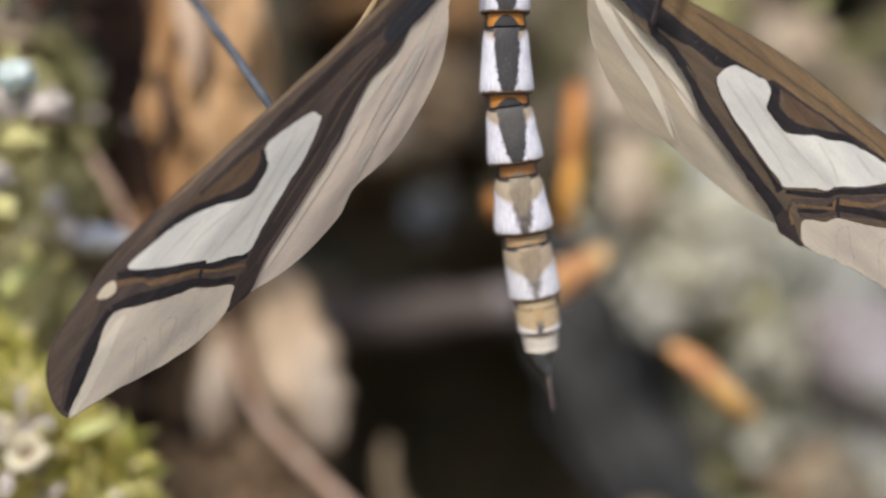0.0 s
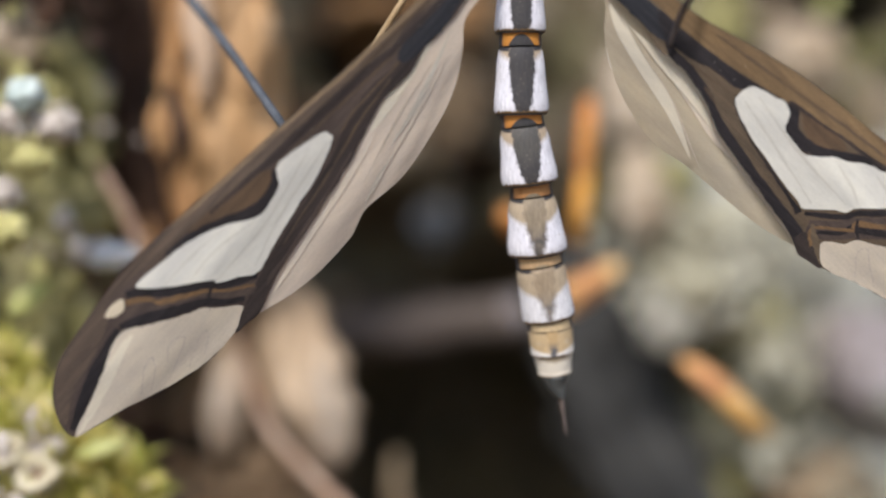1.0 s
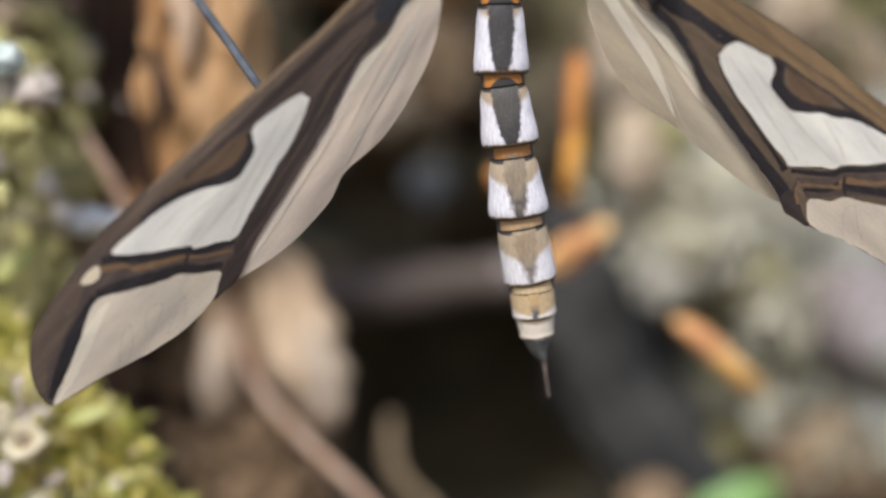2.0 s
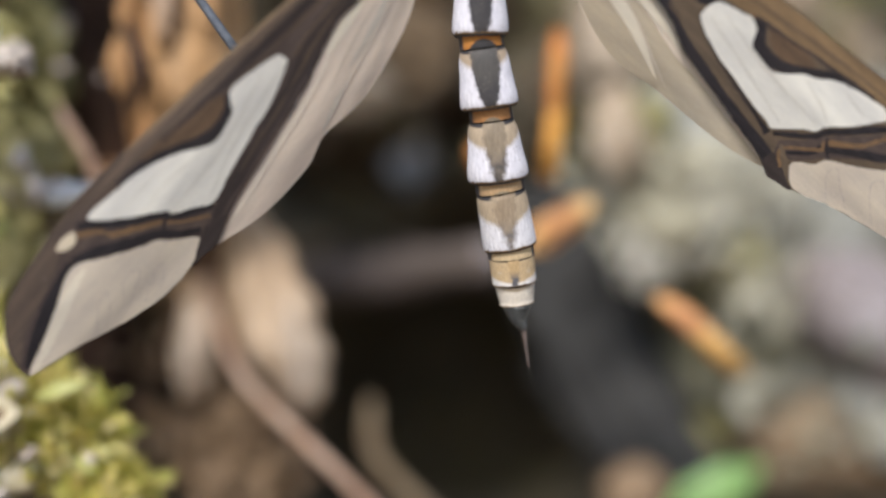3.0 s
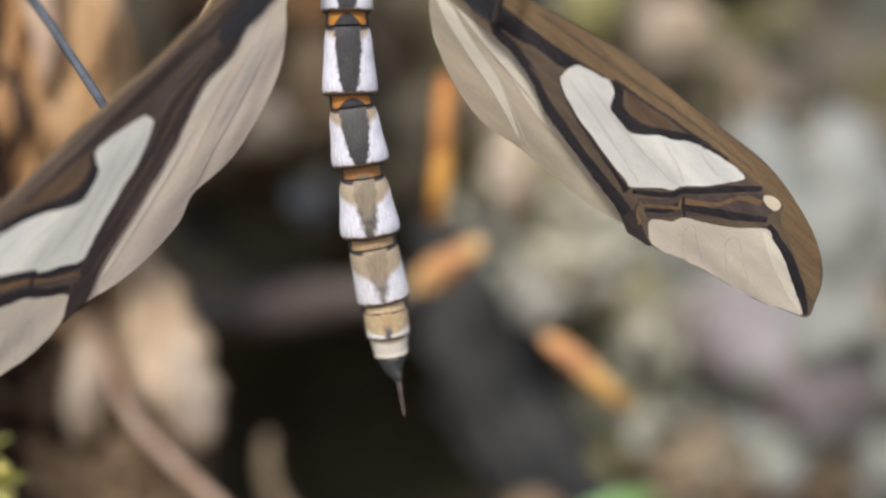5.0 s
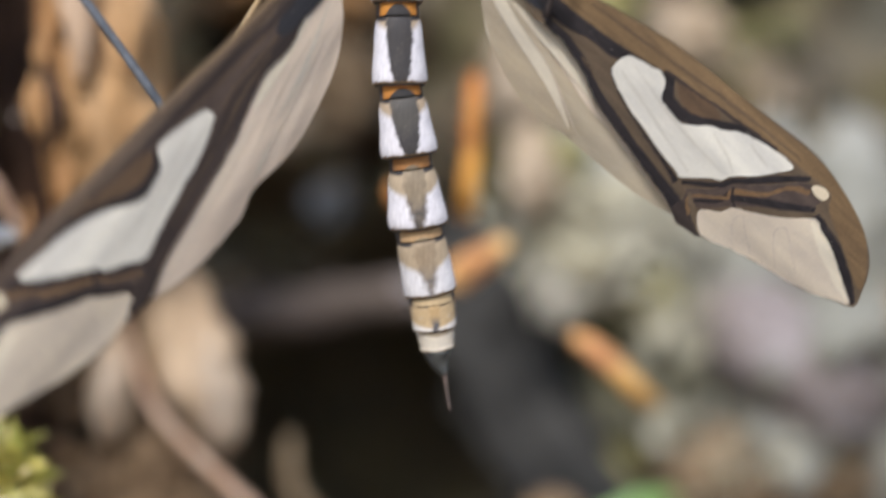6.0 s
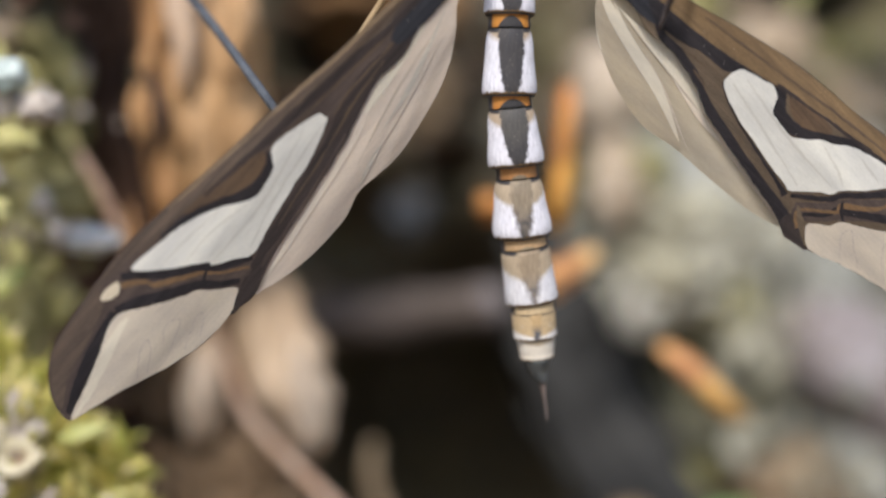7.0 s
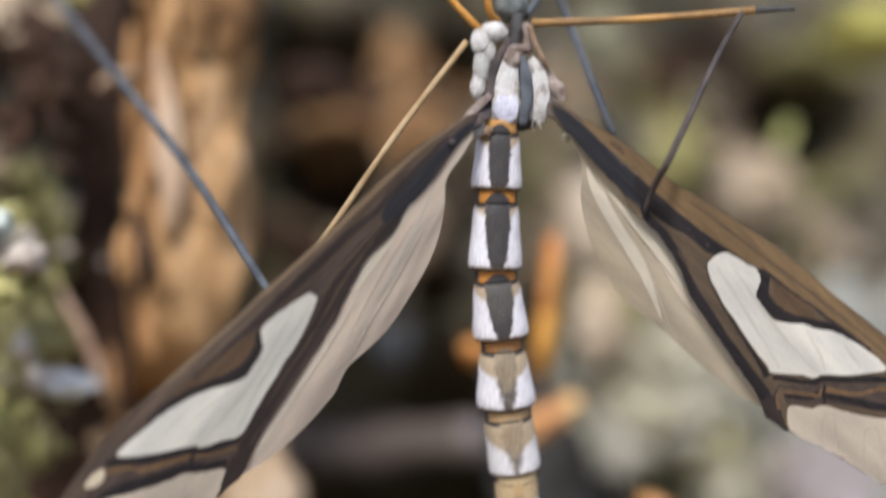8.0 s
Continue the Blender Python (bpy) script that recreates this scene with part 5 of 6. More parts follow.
def forewing(moth, side, base, gold, inner, edge, costa, patch, tip, dot, cell, rim, stripe, seam, band, top, low, fire, line, spur, root, folds, loops, ridges, bright, step, stripe_wide, seam_wide, ink=1.0):
    wing = part("forewing", sheet(edge, side, 0.0, 0.04, 0.6, 4), base, moth, "brown forewing with cream window patches")
    part("costal_strip", sheet(costa, side, 0.0080, 0.008, 0.7, 4), gold, wing, "lighter brown front edge")
    part("inner_stripe", sheet(wide(stripe, *stripe_wide), side, 0.0100, 0.008, 0.6, 1, True), inner, wing, "dark umber stripe")
    part("seam", sheet(wide(seam, *seam_wide), side, 0.0128, 0.008, 0.5, 1, True), base, wing, "brown seam in the stripe")
    part("root_patch", sheet(root, side, 0.0140, 0.008, 0.5, 4), TEAL, wing, "blackish blue-green wing root")
    part("band", sheet(wide(band, 1.0, 1.3, 1.25, 1.2, 1.0), side, 0.0120, 0.008, 0.5, 1, True), BROWN, wing, "brown cross band")
    part("band_line", sheet(wide(top, *(ink * w for w in (0.35, 0.55, 0.42, 0.45, 0.3))), side, 0.0168, 0.008, 0.4, 1, True), BLACK, wing, "black band edge")
    part("band_line", sheet(wide(low, *(ink * w for w in (0.35, 0.62, 0.5, 0.42, 0.3))), side, 0.0168, 0.008, 0.4, 1, True), BLACK, wing, "black band edge")
    part("fire_line", sheet(wide(fire, 0.3, 0.2, 0.3, 0.14, 0.16), side, 0.0200, 0.008, 0.4, 1, True), FIRE, wing, "thin orange line in the band")
    part("tip_line", sheet(wide(line, 0.55, 0.62, 0.68, 0.6, 0.25), side, 0.0160, 0.008, 0.4, 1, True), BLACK, wing, "black line along the wing tip")
    part("corner_spot", sheet(spur, side, 0.0184, 0.008, 0.4, 4), UMBER, wing, "dark hind corner")
    part("cell_rim", sheet(wide(rim, 0.4, 0.58, 0.68, 0.48, 0.4, 0.15), side, 0.0152, 0.008, 0.4, 1, True), BLACK, wing, "black rim of the cell")
    part("cell", sheet(cell, side, 0.0136, 0.008, 0.5, 4), RUST, wing, "rust-brown cell")
    part("pale_patch", sheet(patch, side, 0.0220, 0.008, 0.5, 3), CREAM, wing, "creamy white window patch")
    part("tip_patch", sheet(tip, side, 0.0220, 0.008, 0.5, 3), BUFF, wing, "translucent buff tip patch")
    part("pale_edge", sheet(wide(bright, 0.15, 0.5, 0.55, 0.4, 0.1), side, 0.0245, 0.008, 0.4, 1, True), CHALK, wing, "whitish edge of the tip patch")
    part("dot", sheet(dot, side, 0.0240, 0.008, 0.3, 4), DOTTED, wing, "cream dot")
    part("band_step", sheet(wide(step, 0.1, 0.16, 0.1), side, 0.0215, 0.008, 0.4, 1, True), BLACK, wing, "dark step across the band")
    rnd = random.Random(len(edge))
    dust = bmesh.new()
    for _ in range(22):
        u, v = rnd.uniform(3, 29), rnd.uniform(-2.6, 1.2)
        grain = bmesh.ops.create_icosphere(dust, subdivisions=1, radius=rnd.uniform(0.000011, 0.000022))["verts"]
        bmesh.ops.translate(dust, verts=grain, vec=on_wing(side, u, v * min(1, u / 22), 0.05))
    tagged(part("dust", dust, DUST, wing, "fine pale dust grains"), kind="stuff")
    for v in ridges:
        part("vein", sheet(wide(v, 0.08, 0.13, 0.11, 0.06), side, 0.012, 0.01, 0.6, 1, True), RIDGE, wing)
    # flat greyer strokes paint the soft shade of folds in the window patch
    for v in folds:
        part("fold_line", sheet(wide(v, 0.06, 0.14, 0.06), side, 0.0264, 0.008, 0.6, 1, True), PLEAT_SHADE, wing)
    for v in loops:
        part("loop_mark", sheet(wide(v, 0.05, 0.09, 0.05), side, 0.0264, 0.008, 0.4, 1, True), LOOP, wing, "faint lilac loop mark")
    return wing


def hindwing(moth, side, outline, depth, label, veins, pale_rim, skin, fold=None, panels=()):
    wing = part("hindwing", sheet(outline, side, depth, 0.03, 0.34, 4, False, 0.018), skin, moth, label)
    part("pale_rim", sheet(wide(pale_rim, 0.15, 0.32, 0.36, 0.3, 0.15), side, depth + 0.008, 0.008, 0.6, 1, True), RIMPALE, wing, "cream streak")
    if fold:
        part("fold_panel", sheet(fold, side, depth + 0.035, 0.03, 0.7, 4), skin, wing, "pale inner fold")
    # FOLD strokes paint fold shade, the CHALK stroke the highlight along the crease
    for v, w, mt in veins:
        part("vein", sheet(wide(v, w * 0.1, w, w * 0.8, w * 0.05), side, depth + 0.022, 0.008, 0.6, 1, True), mt, wing)
    for panel in panels:
        part("pale_panel", sheet(panel, side, depth + (0.052 if fold else 0.027), 0.008, 0.4, 4), CHALK, wing, "chalky pale panel")
    return wing


HIND_LEFT = [(0.98, 0.5), (1.76, 0.93), (3.21, 1.12), (4.37, 2.12), (5.79, 3.07), (7.66, 3.76), (10.8, 4.34), (13.32, 3.98), (14.35, 4.23), (15.18, 4.45), (17.29, 4.42), (19.09, 4.1), (20.4, 3.66), (20.79, 3.31), (17.89, 2.23), (12.63, 1.26), (7.46, -0.1)]
HIND_RIGHT = [(1.4, 0.6), (3.2, 1.2), (4.7, 2.5), (6.8, 3.6), (9.0, 4.3), (11.1, 4.6), (13.2, 4.3), (15.3, 4.2), (18.2, 4.0), (19.9, 3.7), (20.8, 3.4), (20.5, 2.9), (17.6, 2.0), (10.3, 0.8), (3.9, -0.4)]
FOLD_RIGHT = [(1.7, 0.7), (3.3, 1.3), (4.7, 2.5), (6.9, 3.6), (9.0, 4.2), (11.1, 4.6), (12.9, 4.2), (13.4, 3.9), (11.1, 3.3), (7.3, 2.2), (4.4, 1.2), (2.9, 0.5)]


def ring(a, b, ra, rb, squeeze=0.9, bow=0.06):
    """One ring of the body from a to b (mm), wider at its hind edge; uv round and along it."""
    bm = bmesh.new()
    uv = bm.loops.layers.uv.new("UVMap")
    a, b = Vector(a), Vector(b)
    ahead = (b - a).normalized()
    face = Vector((0, -1, 0))
    side = face.cross(ahead).normalized()
    face = ahead.cross(side).normalized() if ahead.cross(side).y < 0 else -ahead.cross(side).normalized()
    prof = [(0.0, 0.0, 0.9), (0.04, 0.0, 0.98), (0.1, 0.16, 1.0), (0.2, 0.38, 1.0), (0.32, 0.5, 1.0), (0.46, 0.58, 1.0), (0.62, 0.74, 1.0), (0.8, 0.95, 1.0), (0.92, 1.0, 1.0), (0.98, 0.92, 1.0), (1.0, 0.8, 1.0), (0.995, 0.5, 0.9)]
    around = 40
    rows = []
    for s, k, m in prof:
        r = (ra + (rb - ra) * k) * m
        rows.append([(bm.verts.new(at(*(a + (b - a) * (s + bow * (1 - s) * math.cos(t)) + side * math.sin(t) * r + face * math.cos(t) * r * squeeze))), t / math.pi, s) for t in [math.pi * (2 * j / around - 1) for j in range(around + 1)]])
    for p, q in zip(rows, rows[1:]):
        for j in range(around):
            f = bm.faces.new((p[j][0], p[j + 1][0], q[j + 1][0], q[j][0]))
            for lp, src in zip(f.loops, (p[j], p[j + 1], q[j + 1], q[j])):
                lp[uv].uv = (src[1], src[2])
    bmesh.ops.remove_doubles(bm, verts=bm.verts, dist=1e-6)
    bmesh.ops.recalc_face_normals(bm, faces=bm.faces)
    return bm


def tuft(bm, centre, size, count, length, seed, droop=Vector((0, -0.3, -1))):
    """Fur: short hairs on an oval body (mm)."""
    rnd = random.Random(seed)
    for _ in range(count):
        d = Vector((rnd.gauss(0, 1), -abs(rnd.gauss(0, 1)), rnd.gauss(0, 1))).normalized()
        p = Vector(centre) + Vector((d.x * size[0], d.y * size[1], d.z * size[2]))
        w = (d * 0.5 + droop * 0.9 + Vector((rnd.gauss(0, 0.2), rnd.gauss(0, 0.2), rnd.gauss(0, 0.2)))).normalized()
        s = w.cross(d).normalized() * 0.06
        q = p + w * length * rnd.uniform(0.6, 1.2)
        bm.faces.new([bm.verts.new(at(*v)) for v in (p - s, p + s, q)])


def moth():
    body = thing("moth", at(4.2, 64, 15), "brown and cream moth with white-ringed abdomen, wings spread, clinging to wood", "moth")
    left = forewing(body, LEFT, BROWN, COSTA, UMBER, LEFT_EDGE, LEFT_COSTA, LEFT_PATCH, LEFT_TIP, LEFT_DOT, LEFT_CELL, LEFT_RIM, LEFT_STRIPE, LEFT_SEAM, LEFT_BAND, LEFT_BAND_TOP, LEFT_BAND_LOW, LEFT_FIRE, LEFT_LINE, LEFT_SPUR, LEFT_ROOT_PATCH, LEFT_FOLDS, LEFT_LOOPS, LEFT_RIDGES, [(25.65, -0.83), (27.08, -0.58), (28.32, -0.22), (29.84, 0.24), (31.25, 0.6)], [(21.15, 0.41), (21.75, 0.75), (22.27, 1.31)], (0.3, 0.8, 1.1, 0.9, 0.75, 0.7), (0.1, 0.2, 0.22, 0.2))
    part("costal_line", sheet(wide([(1.71, -0.31), (6.51, -0.61), (8.62, -0.95), (10.84, -1.18), (13.04, -1.42), (14.57, -1.53), (16.36, -1.77), (18.55, -2.01)], 0.15, 0.4, 0.45, 0.4, 0.3, 0.12), LEFT, 0.0148, 0.008, 0.5, 1, True), UMBER, left, "dark line behind the front edge")
    part("front_edge", sheet(wide([(0.5, -0.33), (3.0, -1.0), (6.0, -1.37), (9.4, -1.69), (13.0, -2.13), (16.7, -2.49), (20.2, -2.88)], 0.1, 0.26, 0.26, 0.2, 0.16, 0.1), LEFT, 0.0150, 0.008, 0.5, 1, True), TAN_EDGE, left, "tan front edge")
    # right wing takes the browns with its light painted in
    right = forewing(body, RIGHT, HAZEL_LIT, GOLD_LIT, BLACK, RIGHT_EDGE, RIGHT_COSTA, RIGHT_PATCH, RIGHT_TIP, RIGHT_DOT, RIGHT_CELL, RIGHT_RIM, RIGHT_STRIPE, RIGHT_SEAM, RIGHT_BAND, RIGHT_BAND_TOP, RIGHT_BAND_LOW, RIGHT_FIRE, RIGHT_LINE, RIGHT_SPUR, RIGHT_ROOT_PATCH, RIGHT_FOLDS, RIGHT_LOOPS, RIGHT_RIDGES, [(26.0, -1.0), (27.1, -0.7), (28.3, -0.3), (29.8, 0.2), (31.1, 0.6)], [(21.5, 0.4), (21.9, 0.8), (22.5, 1.1)], (0.3, 0.4, 0.42, 0.5, 0.55, 0.65), (0.5, 0.95, 0.85, 0.7, 0.5), 0.75)
    part("costal_line", sheet([(5.5, -0.2), (7.28, -0.3), (9.45, -0.48), (10.92, -0.68), (12.69, -1.0), (14.1, -1.27), (14.6, -1.35), (14.3, -1.1), (12.9, -0.9), (12.0, -0.6), (11.5, -0.1), (9.96, 0.06), (8.68, 0.38), (6.82, 0.5)], RIGHT, 0.0148, 0.008, 0.5, 3), BLACK, right, "dark line behind the front edge")
    part("cell_line", sheet(wide([(13.9, -1.28), (14.8, -1.46), (16.0, -1.6), (17.1, -1.78), (18.64, -1.95), (20.2, -2.15)], 0.2, 0.16, 0.1, 0.14, 0.2), RIGHT, 0.0170, 0.008, 0.4, 1, True), UMBER, right, "dark line between the cell and the front edge")
    part("window_line", sheet(wide(RIGHT_WINDOW_LINE, 0.04, 0.06, 0.1, 0.18, 0.3), RIGHT, 0.0180, 0.008, 0.4, 1, True), BLACK, right, "black line along the window patch")
    part("corner_seam", sheet(wide([(20.2, 2.1), (21.2, 2.6), (22.4, 3.2)], 0.12, 0.34, 0.15), RIGHT, 0.0212, 0.008, 0.4, 1, True), SEAM, right, "golden seam at the hind corner")
    hind_left = hindwing(body, LEFT, HIND_LEFT, -0.09, "pale translucent hindwing", [([(3.95, 0.91), (7.72, 2.16), (10.32, 2.65)], 0.3, FOLD), ([(5.49, 1.28), (8.9, 1.88), (12.73, 2.94)], 0.14, VEIN), ([(4.94, 1.69), (8.16, 2.51), (12.97, 3.57)], 0.22, RIMPALE), ([(10.74, 3.05), (12.16, 3.4), (13.39, 3.76)], 0.25, FOLD)], LEFT_PALE_RIM, PALE, None, ([(4.25, -0.02), (5.9, 0.19), (7.67, 0.5), (9.49, 0.98), (10.46, 1.38), (8.98, 1.36), (7.0, 1.05), (5.28, 0.68)],))
    hindwing(body, RIGHT, HIND_RIGHT, -0.4, "pale translucent hindwing, folded along its inner edge", [([(4.4, 1.2), (7.3, 2.2), (13.3, 3.9)], 0.3, CHALK), ([(8.0, 2.0), (10.4, 2.7), (13.8, 3.9)], 0.2, VEIN), ([(3.9, 1.7), (5.9, 3.1), (8.8, 4.0)], 0.25, FOLD)], RIGHT_PALE_RIM, FILM, FOLD_RIGHT, ([(4.2, 1.2), (5.1, 1.3), (7.0, 1.2), (8.2, 1.0), (10.0, 1.1), (10.9, 1.4), (13.6, 2.0), (12.4, 2.1), (10.2, 1.9), (8.0, 1.7), (5.7, 1.4)], [(3.5, 1.2), (4.7, 1.4), (7.5, 2.0), (9.9, 2.5), (13.1, 3.9), (10.2, 3.1), (7.2, 2.5), (4.8, 1.9)]))
    joints = [(4.02, 62.3, 14.45), (4.02, 62.6, 11.19), (4.12, 63.0, 7.07), (4.6, 63.5, 3.52), (5.06, 64.2, -0.1), (5.7, 64.9, -3.57), (6.07, 65.5, -6.55)]
    radii = [(1.05, 1.334), (1.109, 1.423), (1.138, 1.487), (1.125, 1.576), (1.294, 1.4), (1.236, 0.944)]
    shade, tan, olive = (0.04, 0.037, 0.038), (0.36, 0.275, 0.19), (0.19, 0.15, 0.105)
    abdomen = part("abdomen", tube(joints, [0.7] * 7, 12, 4), TAIL, body, "ringed abdomen")
    styles = [ring_scales("ring_front", 0.19, 0.115, 0.14, shade, shade, WHITE, tan), ring_scales("ring_second", 0.21, 0.09, 0.1, shade, shade, WHITE, tan), ring_scales("ring_third", 0.22, 0.075, 0.2, (0.07, 0.065, 0.06), shade, WHITE, tan),
              ring_scales("ring_fourth", 0.19, 0.06, 0.3, olive, (0.06, 0.055, 0.055), WHITE, (0.37, 0.29, 0.2), 0.05, 1.6), ring_scales("ring_fifth", 0.2, 0.045, 0.38, (0.24, 0.18, 0.12), (0.12, 0.11, 0.11), (0.62, 0.6, 0.61), (0.38, 0.295, 0.2), 0.07, 2.0),
              ring_scales("ring_last", 0.1, 0.05, 0.7, (0.45, 0.31, 0.16), (0.1, 0.1, 0.11), (0.66, 0.62, 0.58), (0.48, 0.35, 0.2))]
    tip = ring_scales("ring_tip", -0.2, -0.2, 0.1, tan, tan, (0.66, 0.59, 0.49), (0.4, 0.32, 0.22))
    collars = [joint_scales("collar_plain", 0.16, 0.3, shade, (0.42, 0.22, 0.07)), joint_scales("collar_orange", 0.2, 0.42, shade, (0.46, 0.19, 0.035)), joint_scales("collar_orange_low", 0.22, 0.5, shade, (0.44, 0.18, 0.04)),
               joint_scales("collar_brown", 0.2, 0.75, olive, (0.34, 0.16, 0.06)), joint_scales("collar_tan", 0.2, 0.8, (0.26, 0.2, 0.13), (0.4, 0.26, 0.14)), joint_scales("collar_pale", 0.1, 0.9, (0.3, 0.22, 0.13), (0.5, 0.37, 0.22))]
    for k in range(6):
        a, b = Vector(joints[k]), Vector(joints[k + 1])
        cut = a + (b - a) * (0.13 if k else 0.08)
        part("joint_ring", ring(a - (b - a) * 0.1, a + (b - a) * (0.17 if k else 0.12), radii[k][0] * 0.94, radii[k][0] * 0.985), collars[k], abdomen, "orange joint ring")
        if k == 5:
            mid = a + (b - a) * 0.63
            part("ring", ring(cut, mid, 1.19, 1.15), styles[k], abdomen, "tan ring with a small dark mark")
            part("ring", ring(mid - (b - a) * 0.02, b, 1.09, 0.9), tip, abdomen, "short cream end ring")
        else:
            part("ring", ring(cut, b, radii[k][0] * 0.97, radii[k][1]), styles[k], abdomen, "white ring with a dark back stripe")
        part("ring_edge", ring(b - (b - a) * 0.05, b + (b - a) * 0.02, radii[k][1] * 0.93, radii[k][1] * 0.92), DARK_RING, abdomen, "thin black ring edge")
    part("tail_cone", tube([joints[6], (6.16, 65.69, -7.32), (6.45, 65.79, -7.99)], [radii[5][1] * 0.88, 0.5, 0.2], 14, 5), TAIL, abdomen, "dark tail cone")
    part("tail_spike", tube([(6.26, 65.69, -7.51), (6.45, 65.79, -8.09), (6.55, 65.89, -8.77), (6.65, 65.89, -9.44), (6.74, 65.89, -10.02)], [0.24, 0.13, 0.075, 0.055, 0.03], 10, 5), SPIKE, abdomen, "thin brown tail spike")
    trunk = part("thorax", lump((5.1, 63.3, 16.3), (1.6, 1.0, 1.9), 0.05, 2, 4, 1.5, (0, -4, 0)), FUR_DARK, body, "furry thorax with white plates and dark stripes")
    for pts, rad, tone, label in (([(4.55, 61.9, 18.28), (4.42, 61.9, 17.44), (4.3, 61.9, 16.4), (4.33, 61.9, 15.37), (4.4, 62.0, 14.55)], [0.26, 0.52, 0.72, 0.81, 0.6], FUR, "pale furry back plate"), ([(5.52, 62.0, 18.02), (5.86, 61.9, 17.35), (6.02, 61.9, 16.47), (6.07, 61.9, 15.59), (5.97, 62.0, 14.7)], [0.2, 0.42, 0.6, 0.6, 0.43], FUR, "white furry back plate")):
        part("back_plate", tube(pts, rad, 24, 6, 0.12, rad[2], 0.6), tone, trunk, label)
        plate_fur = bmesh.new()
        for q, r in zip(pts[1:], rad[1:]):
            tuft(plate_fur, q, (r * 0.85, r * 0.55, 0.5), 26, 0.26, int(q[2] * 10))
        part("fur", plate_fur, tone, trunk, "white fur", False)
    part("neck", tube([(4.84, 62.3, 20.39), (4.83, 62.3, 19.34), (4.67, 62.3, 18.5)], [0.28, 0.35, 0.23], 12, 5, 0.2, 3), LEG_DARK, trunk, "dark grey neck")
    part("neck_fur", tube([(5.28, 62.2, 19.87), (5.42, 62.2, 19.1), (5.32, 62.2, 18.29)], [0.2, 0.28, 0.2], 12, 5, 0.3, 4), FUR_MAUVE, trunk, "mauve-grey neck fur")
    part("shoulder_patch", lump((4.6, 61.7, 17.9), (0.46, 0.3, 0.55), 0.2, 12, 4, 2.0, (0, -10, 0)), FUR_MAUVE, trunk, "brownish fur patch")
    part("shoulder_patch", lump((4.95, 61.7, 18.38), (0.7, 0.3, 0.27), 0.2, 14, 4, 2.0), FUR_MAUVE, trunk, "brownish fur patch")
    # thin lavender lump paints the shade on the left back plate
    part("shade_patch", lump((4.33, 61.52, 15.25), (0.66, 0.16, 0.8), 0.1, 13, 4, 2.0, (0, 4, 0)), LAVENDER_SHADE, trunk, "lavender-grey shade painted on the left back plate")
    part("back_stripe", tube([(5.09, 61.5, 18.01), (5.26, 61.4, 17.08), (5.34, 61.35, 16.05), (5.28, 61.4, 15.17), (5.17, 61.5, 14.37)], [0.14, 0.27, 0.32, 0.29, 0.17], 14, 5, 0.15, 1, 0.4), LEG_GREY, trunk, "dark grey stripe down the back")
    part("side_stripe", tube([(4.42, 61.8, 18.94), (3.97, 61.7, 18.12), (3.62, 61.7, 17.08), (3.47, 61.7, 16.04), (3.23, 61.7, 15.29), (2.9, 61.0, 14.63), (2.19, 60.0, 13.86), (1.32, 59.1, 12.92)], [0.16, 0.2, 0.2, 0.26, 0.38, 0.35, 0.25, 0.1], 14, 6, 0.4, 2, 0.45), FUR_DARK, trunk, "dark brown side stripe")
    part("wing_fur", tube([(3.45, 61.5, 15.9), (2.72, 60.9, 15.05), (1.9, 60.1, 13.98), (1.13, 59.6, 13.05)], [0.18, 0.24, 0.22, 0.06], 14, 6, 0.4, 7, 0.5), FUR_MAUVE, trunk, "mauve-grey fur at the wing root")
    part("side_stripe", tube([(6.44, 61.8, 16.17), (6.87, 61.5, 15.26), (7.36, 60.5, 14.45), (8.05, 59.5, 13.53)], [0.2, 0.44, 0.42, 0.15], 14, 6, 0.4, 4, 0.45), FUR_DARK, trunk, "dark brown side stripe")
    part("shoulder_fur", tube([(6.03, 61.9, 17.95), (6.55, 61.9, 17.08), (7.0, 61.8, 16.3), (7.28, 61.7, 15.72)], [0.14, 0.28, 0.35, 0.14], 14, 6, 0.5, 5, 0.5), FUR_MAUVE, trunk, "greyish mauve shoulder fur")
    part("edge_line", tube([(5.44, 61.8, 19.69), (5.7, 61.7, 18.81), (6.07, 61.7, 18.08), (6.47, 61.6, 17.38)], [0.13, 0.16, 0.15, 0.08], 10, 5, 0.2, 6), FUR_BROWN, trunk, "orange-brown line along the shoulder")
    for k, (place, size, mt) in enumerate((((3.6, 62.1, 19.3), (0.74, 0.5, 0.58), FUR), ((2.95, 62.1, 18.8), (0.52, 0.5, 0.75), FUR), ((3.3, 62.2, 18.3), (0.5, 0.4, 0.7), FUR_GREY), ((3.03, 62.2, 17.52), (0.46, 0.45, 0.95), FUR_GREY), ((2.88, 62.2, 16.45), (0.42, 0.4, 0.72), FUR))):
        part("collar", lump(place, size, 0.09, 20 + k, 4, 2.0), mt, trunk, "cream furry collar lobe")
        lobe_fur = bmesh.new()
        tuft(lobe_fur, place, [q * 0.97 for q in size], 18, 0.2, 9 + k)
        part("fur", lobe_fur, mt, trunk, "cream collar fur", False)
    part("wing_base", lump((2.87, 61.5, 14.1), (0.32, 0.35, 0.5), 0.3, 7, 4, 2.0, (0, 10, 0)), FUR_GREY, trunk, "cream furry wing base")
    part("wing_base", lump((3.3, 61.5, 14.0), (0.34, 0.3, 0.32), 0.3, 6, 4, 2.0), FUR_BROWN, trunk, "orange-brown furry wing base")
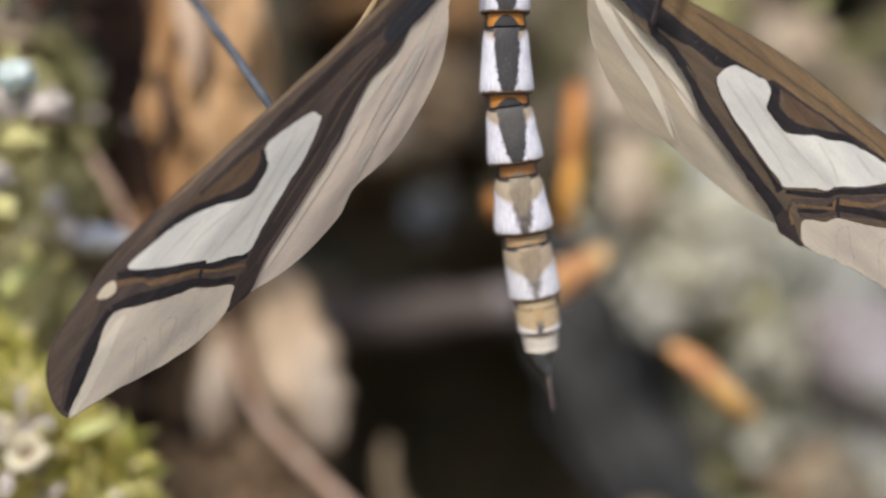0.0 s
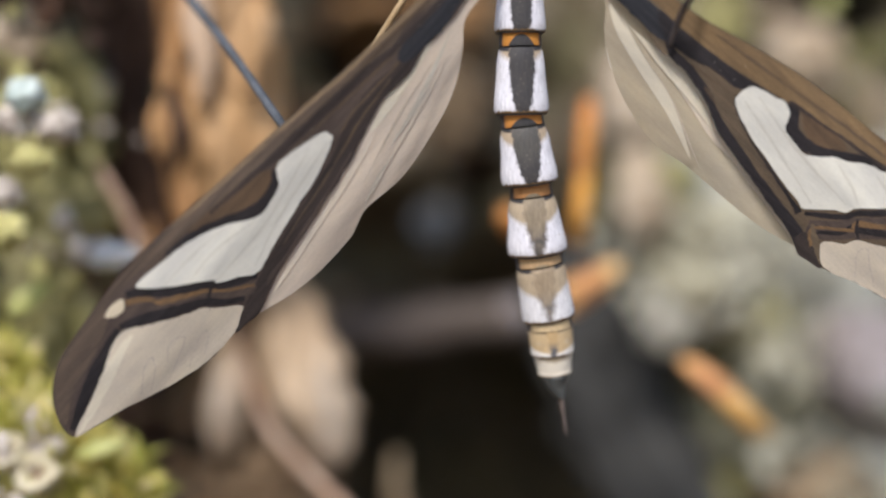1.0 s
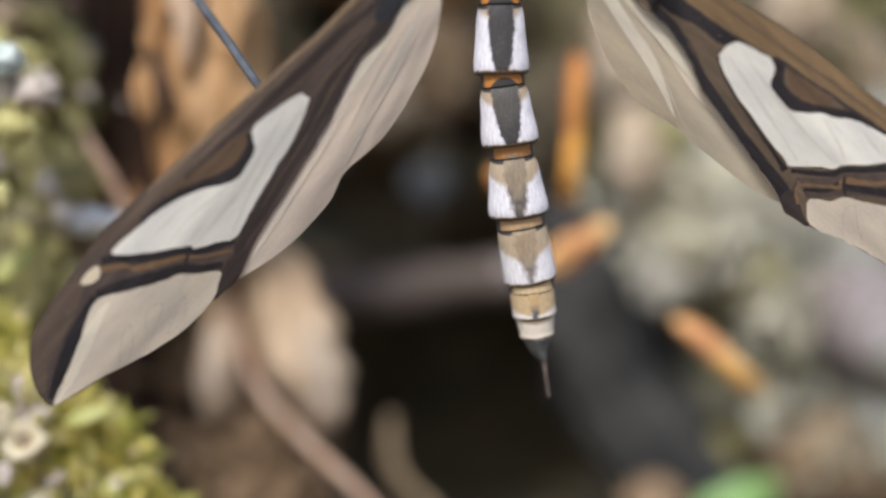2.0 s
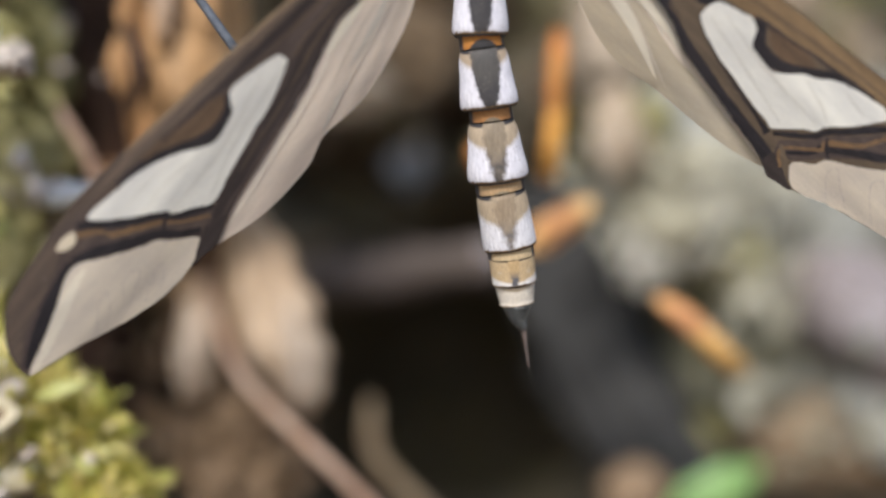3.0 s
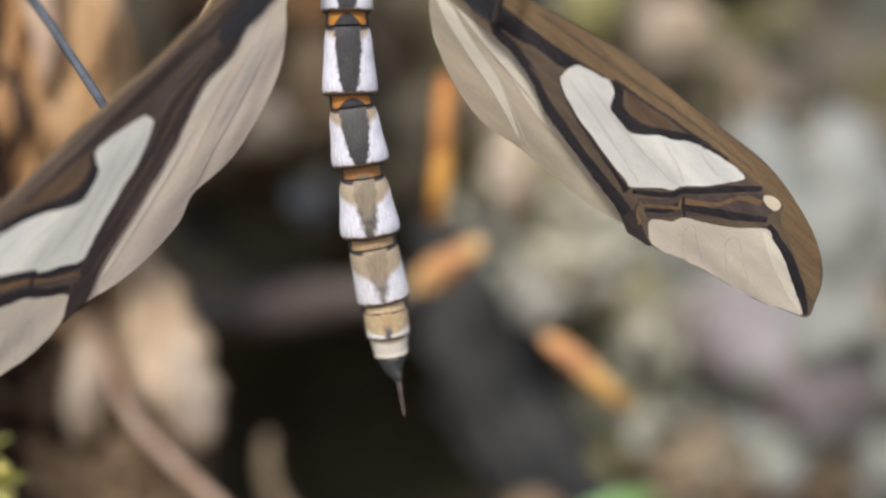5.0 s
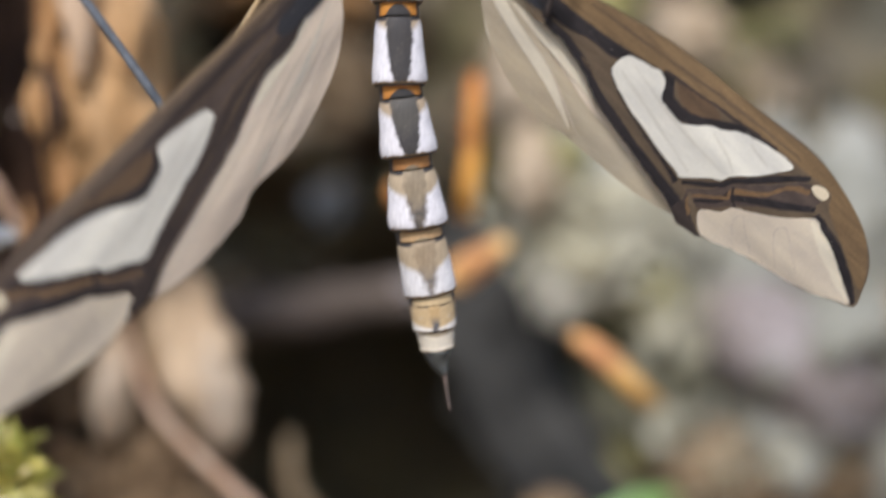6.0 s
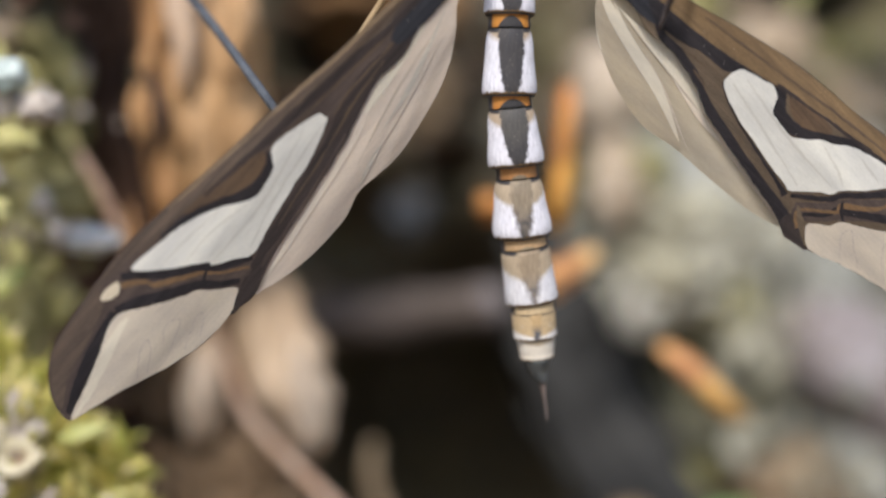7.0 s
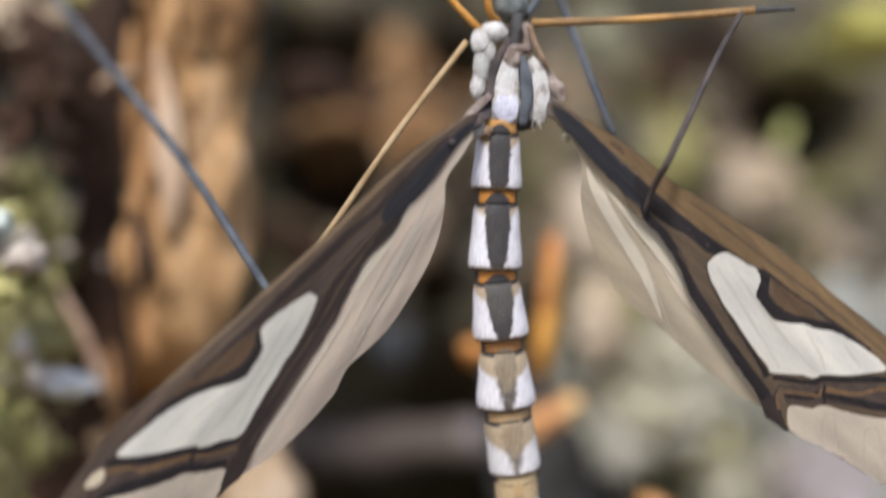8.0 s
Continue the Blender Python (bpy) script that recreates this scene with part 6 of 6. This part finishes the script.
    part("scale_spot", lump((7.2, 60.2, 13.6), (0.2, 0.2, 0.24), 0.2, 8, 3, 2.0), CREAMY, trunk, "small cream scale spot")
    part("rust_spot", sheet([(3.15, -0.5), (3.6, -0.62), (4.15, -0.58), (4.2, -0.44), (3.7, -0.4), (3.25, -0.38)], RIGHT, 0.0160, 0.008, 0.3, 3), RUST, right, "rust-brown spot near the wing root")
    part("head", lump((4.6, 62.9, 21.1), (0.86, 0.9, 1.0), 0.1, 8, 4, 2.0), HEAD_GREY, body, "small grey head")
    def leg(points, radii, materials, names):
        base = None
        for pts, rad, mt, nm in zip(points, radii, materials, names):
            base = part(nm, tube(pts, rad, 10, 6, 0.12, len(nm)), mt, base or body)

    leg([[(2.24, 62.5, 18.87), (-1.32, 61.9, 13.72), (-4.87, 62.1, 8.22), (-7.22, 62.5, 5.27)], [(-7.21, 62.5, 5.17), (-7.92, 62.7, 6.03), (-12.69, 67.7, 12.33), (-18.28, 72.7, 18.76), (-22.99, 77.7, 24.07), (-24.94, 79.7, 26.34)]],
        [[0.17, 0.17, 0.16, 0.15], [0.2, 0.23, 0.26, 0.28, 0.28, 0.22]], [LEG_TAN, LEG_GREY], ["leg", "shin"])
    leg([[(5.61, 62.2, 19.91), (10.95, 61.03, 20.03), (16.77, 60.12, 20.49)], [(16.46, 60.18, 20.48), (18.72, 59.78, 20.59)], [(16.09, 60.12, 20.38), (14.5, 59.56, 17.47), (12.02, 57.5, 12.64), (11.45, 58.82, 11.13), (11.14, 59.62, 9.98)]],
        [[0.22, 0.2, 0.2], [0.2, 0.12], [0.15, 0.17, 0.18, 0.16, 0.11]], [LEG_AMBER, LEG_DARK, LEG_SOOT], ["leg", "spur", "shin"])
    leg([[(5.39, 63.7, 20.62), (6.99, 65.2, 22.94), (7.49, 65.7, 22.38), (8.82, 65.2, 18.79), (10.36, 64.2, 14.52)]], [[0.2, 0.2, 0.22, 0.24, 0.2]], [LEG_GREY], ["leg"])
    leg([[(3, 62.7, 19.67), (2.61, 62.3, 19.75), (1.22, 61.9, 21.07), (-0.46, 60.92, 22.92)]], [[0.2, 0.2, 0.2, 0.18]], [LEG_ORANGE], ["leg"])
    leg([[(3.86, 62.5, 19.98), (3.37, 61.7, 20.24), (3.06, 61.2, 21.39), (2.69, 60.35, 23.1)]], [[0.2, 0.2, 0.2, 0.18]], [LEG_ORANGE], ["leg"])

    return body, abdomen, left, hind_left


moth_body, moth_abdomen, left_forewing, left_hindwing = moth()

# seconds; turn about x, y, z in degrees: the wing trembles on its root, the abdomen on its first joint
WING_TURNS = [
    (0.0, 1.2, -0.8, 1.5),
    (0.5, 0.8, -0.6, 0.7),
    (1.0, 0.0, 0.0, 0.0),
    (1.5, 0.5, 0.0, -0.4),
    (1.7, -0.9, 0.2, -0.3),
    (3.0, -0.0, -0.4, 0.4),
    (3.5, -2.1, -1.8, 1.8),
    (3.9, -1.6, -0.5, 0.5),
    (3.9667, -2.1, -1.7, 0.4),
    (4.0, -1.2, 0.1, -0.1),
    (4.0333, -0.3, 1.9, -0.6),
    (4.1, -1.0, -0.6, -0.4),
    (4.5, -0.5, -2.4, -0.8),
    (4.7, 0.4, -0.2, -0.5),
    (5.8, -0.8, -1.6, 0.4),
    (5.9, -0.8, -1.8, 0.0),
    (5.9667, -0.5, -4.1, -0.4),
    (6.0, -1.4, -2.3, -1.0),
    (6.0333, -2.3, -0.5, -1.6),
    (6.1, -0.6, -1.7, -1.2),
    (6.5, 1.2, -1.0, -1.7),
    (7.0, 0.5, -0.5, -0.8),
    (7.5, 0.1, -0.4, -0.8),
    (8.0, 0.6, -2.7, 1.8),
]
ABDOMEN_TURNS = [
    (0.0, 0.9, -0.4, 0.2),
    (0.5, 1.0, -0.3, -0.8),
    (1.0, 0.0, -0.0, -0.0),
    (1.5, 2.3, -0.2, 0.0),
    (1.7, 0.9, 0.4, -0.2),
    (3.0, -0.2, 0.6, -0.4),
    (3.5, 0.6, -0.0, 0.2),
    (4.0, -2.5, 1.0, -0.3),
    (4.5, 0.7, -0.4, 0.0),
    (4.7, 0.1, 0.1, 0.0),
    (5.8, 0.1, -0.3, 0.0),
    (6.0, -1.3, 0.3, 0.1),
    (6.5, -1.2, 0.5, -0.1),
    (7.0, -1.5, 0.9, 0.6),
    (7.5, -0.3, 0.5, 0.7),
    (8.0, 1.7, 0.1, 0.6),
]


def turned(hinge, spin):
    """A turn about a hinge (mm), in the space of the moth."""
    h = Matrix.Translation(at(*hinge) - moth_body.location)
    v = Vector(spin)
    return h @ Matrix.Rotation(radians(v.length), 4, v.normalized() if v.length else Vector((1, 0, 0))) @ h.inverted()


def motions():
    for ob in (left_forewing, left_hindwing):
        walk(ob, [(t, turned(LEFT_ROOT, spin)) for t, *spin in WING_TURNS])
    walk(moth_abdomen, [(t, turned((4.02, 62.3, 14.72), spin)) for t, *spin in ABDOMEN_TURNS])


motions()
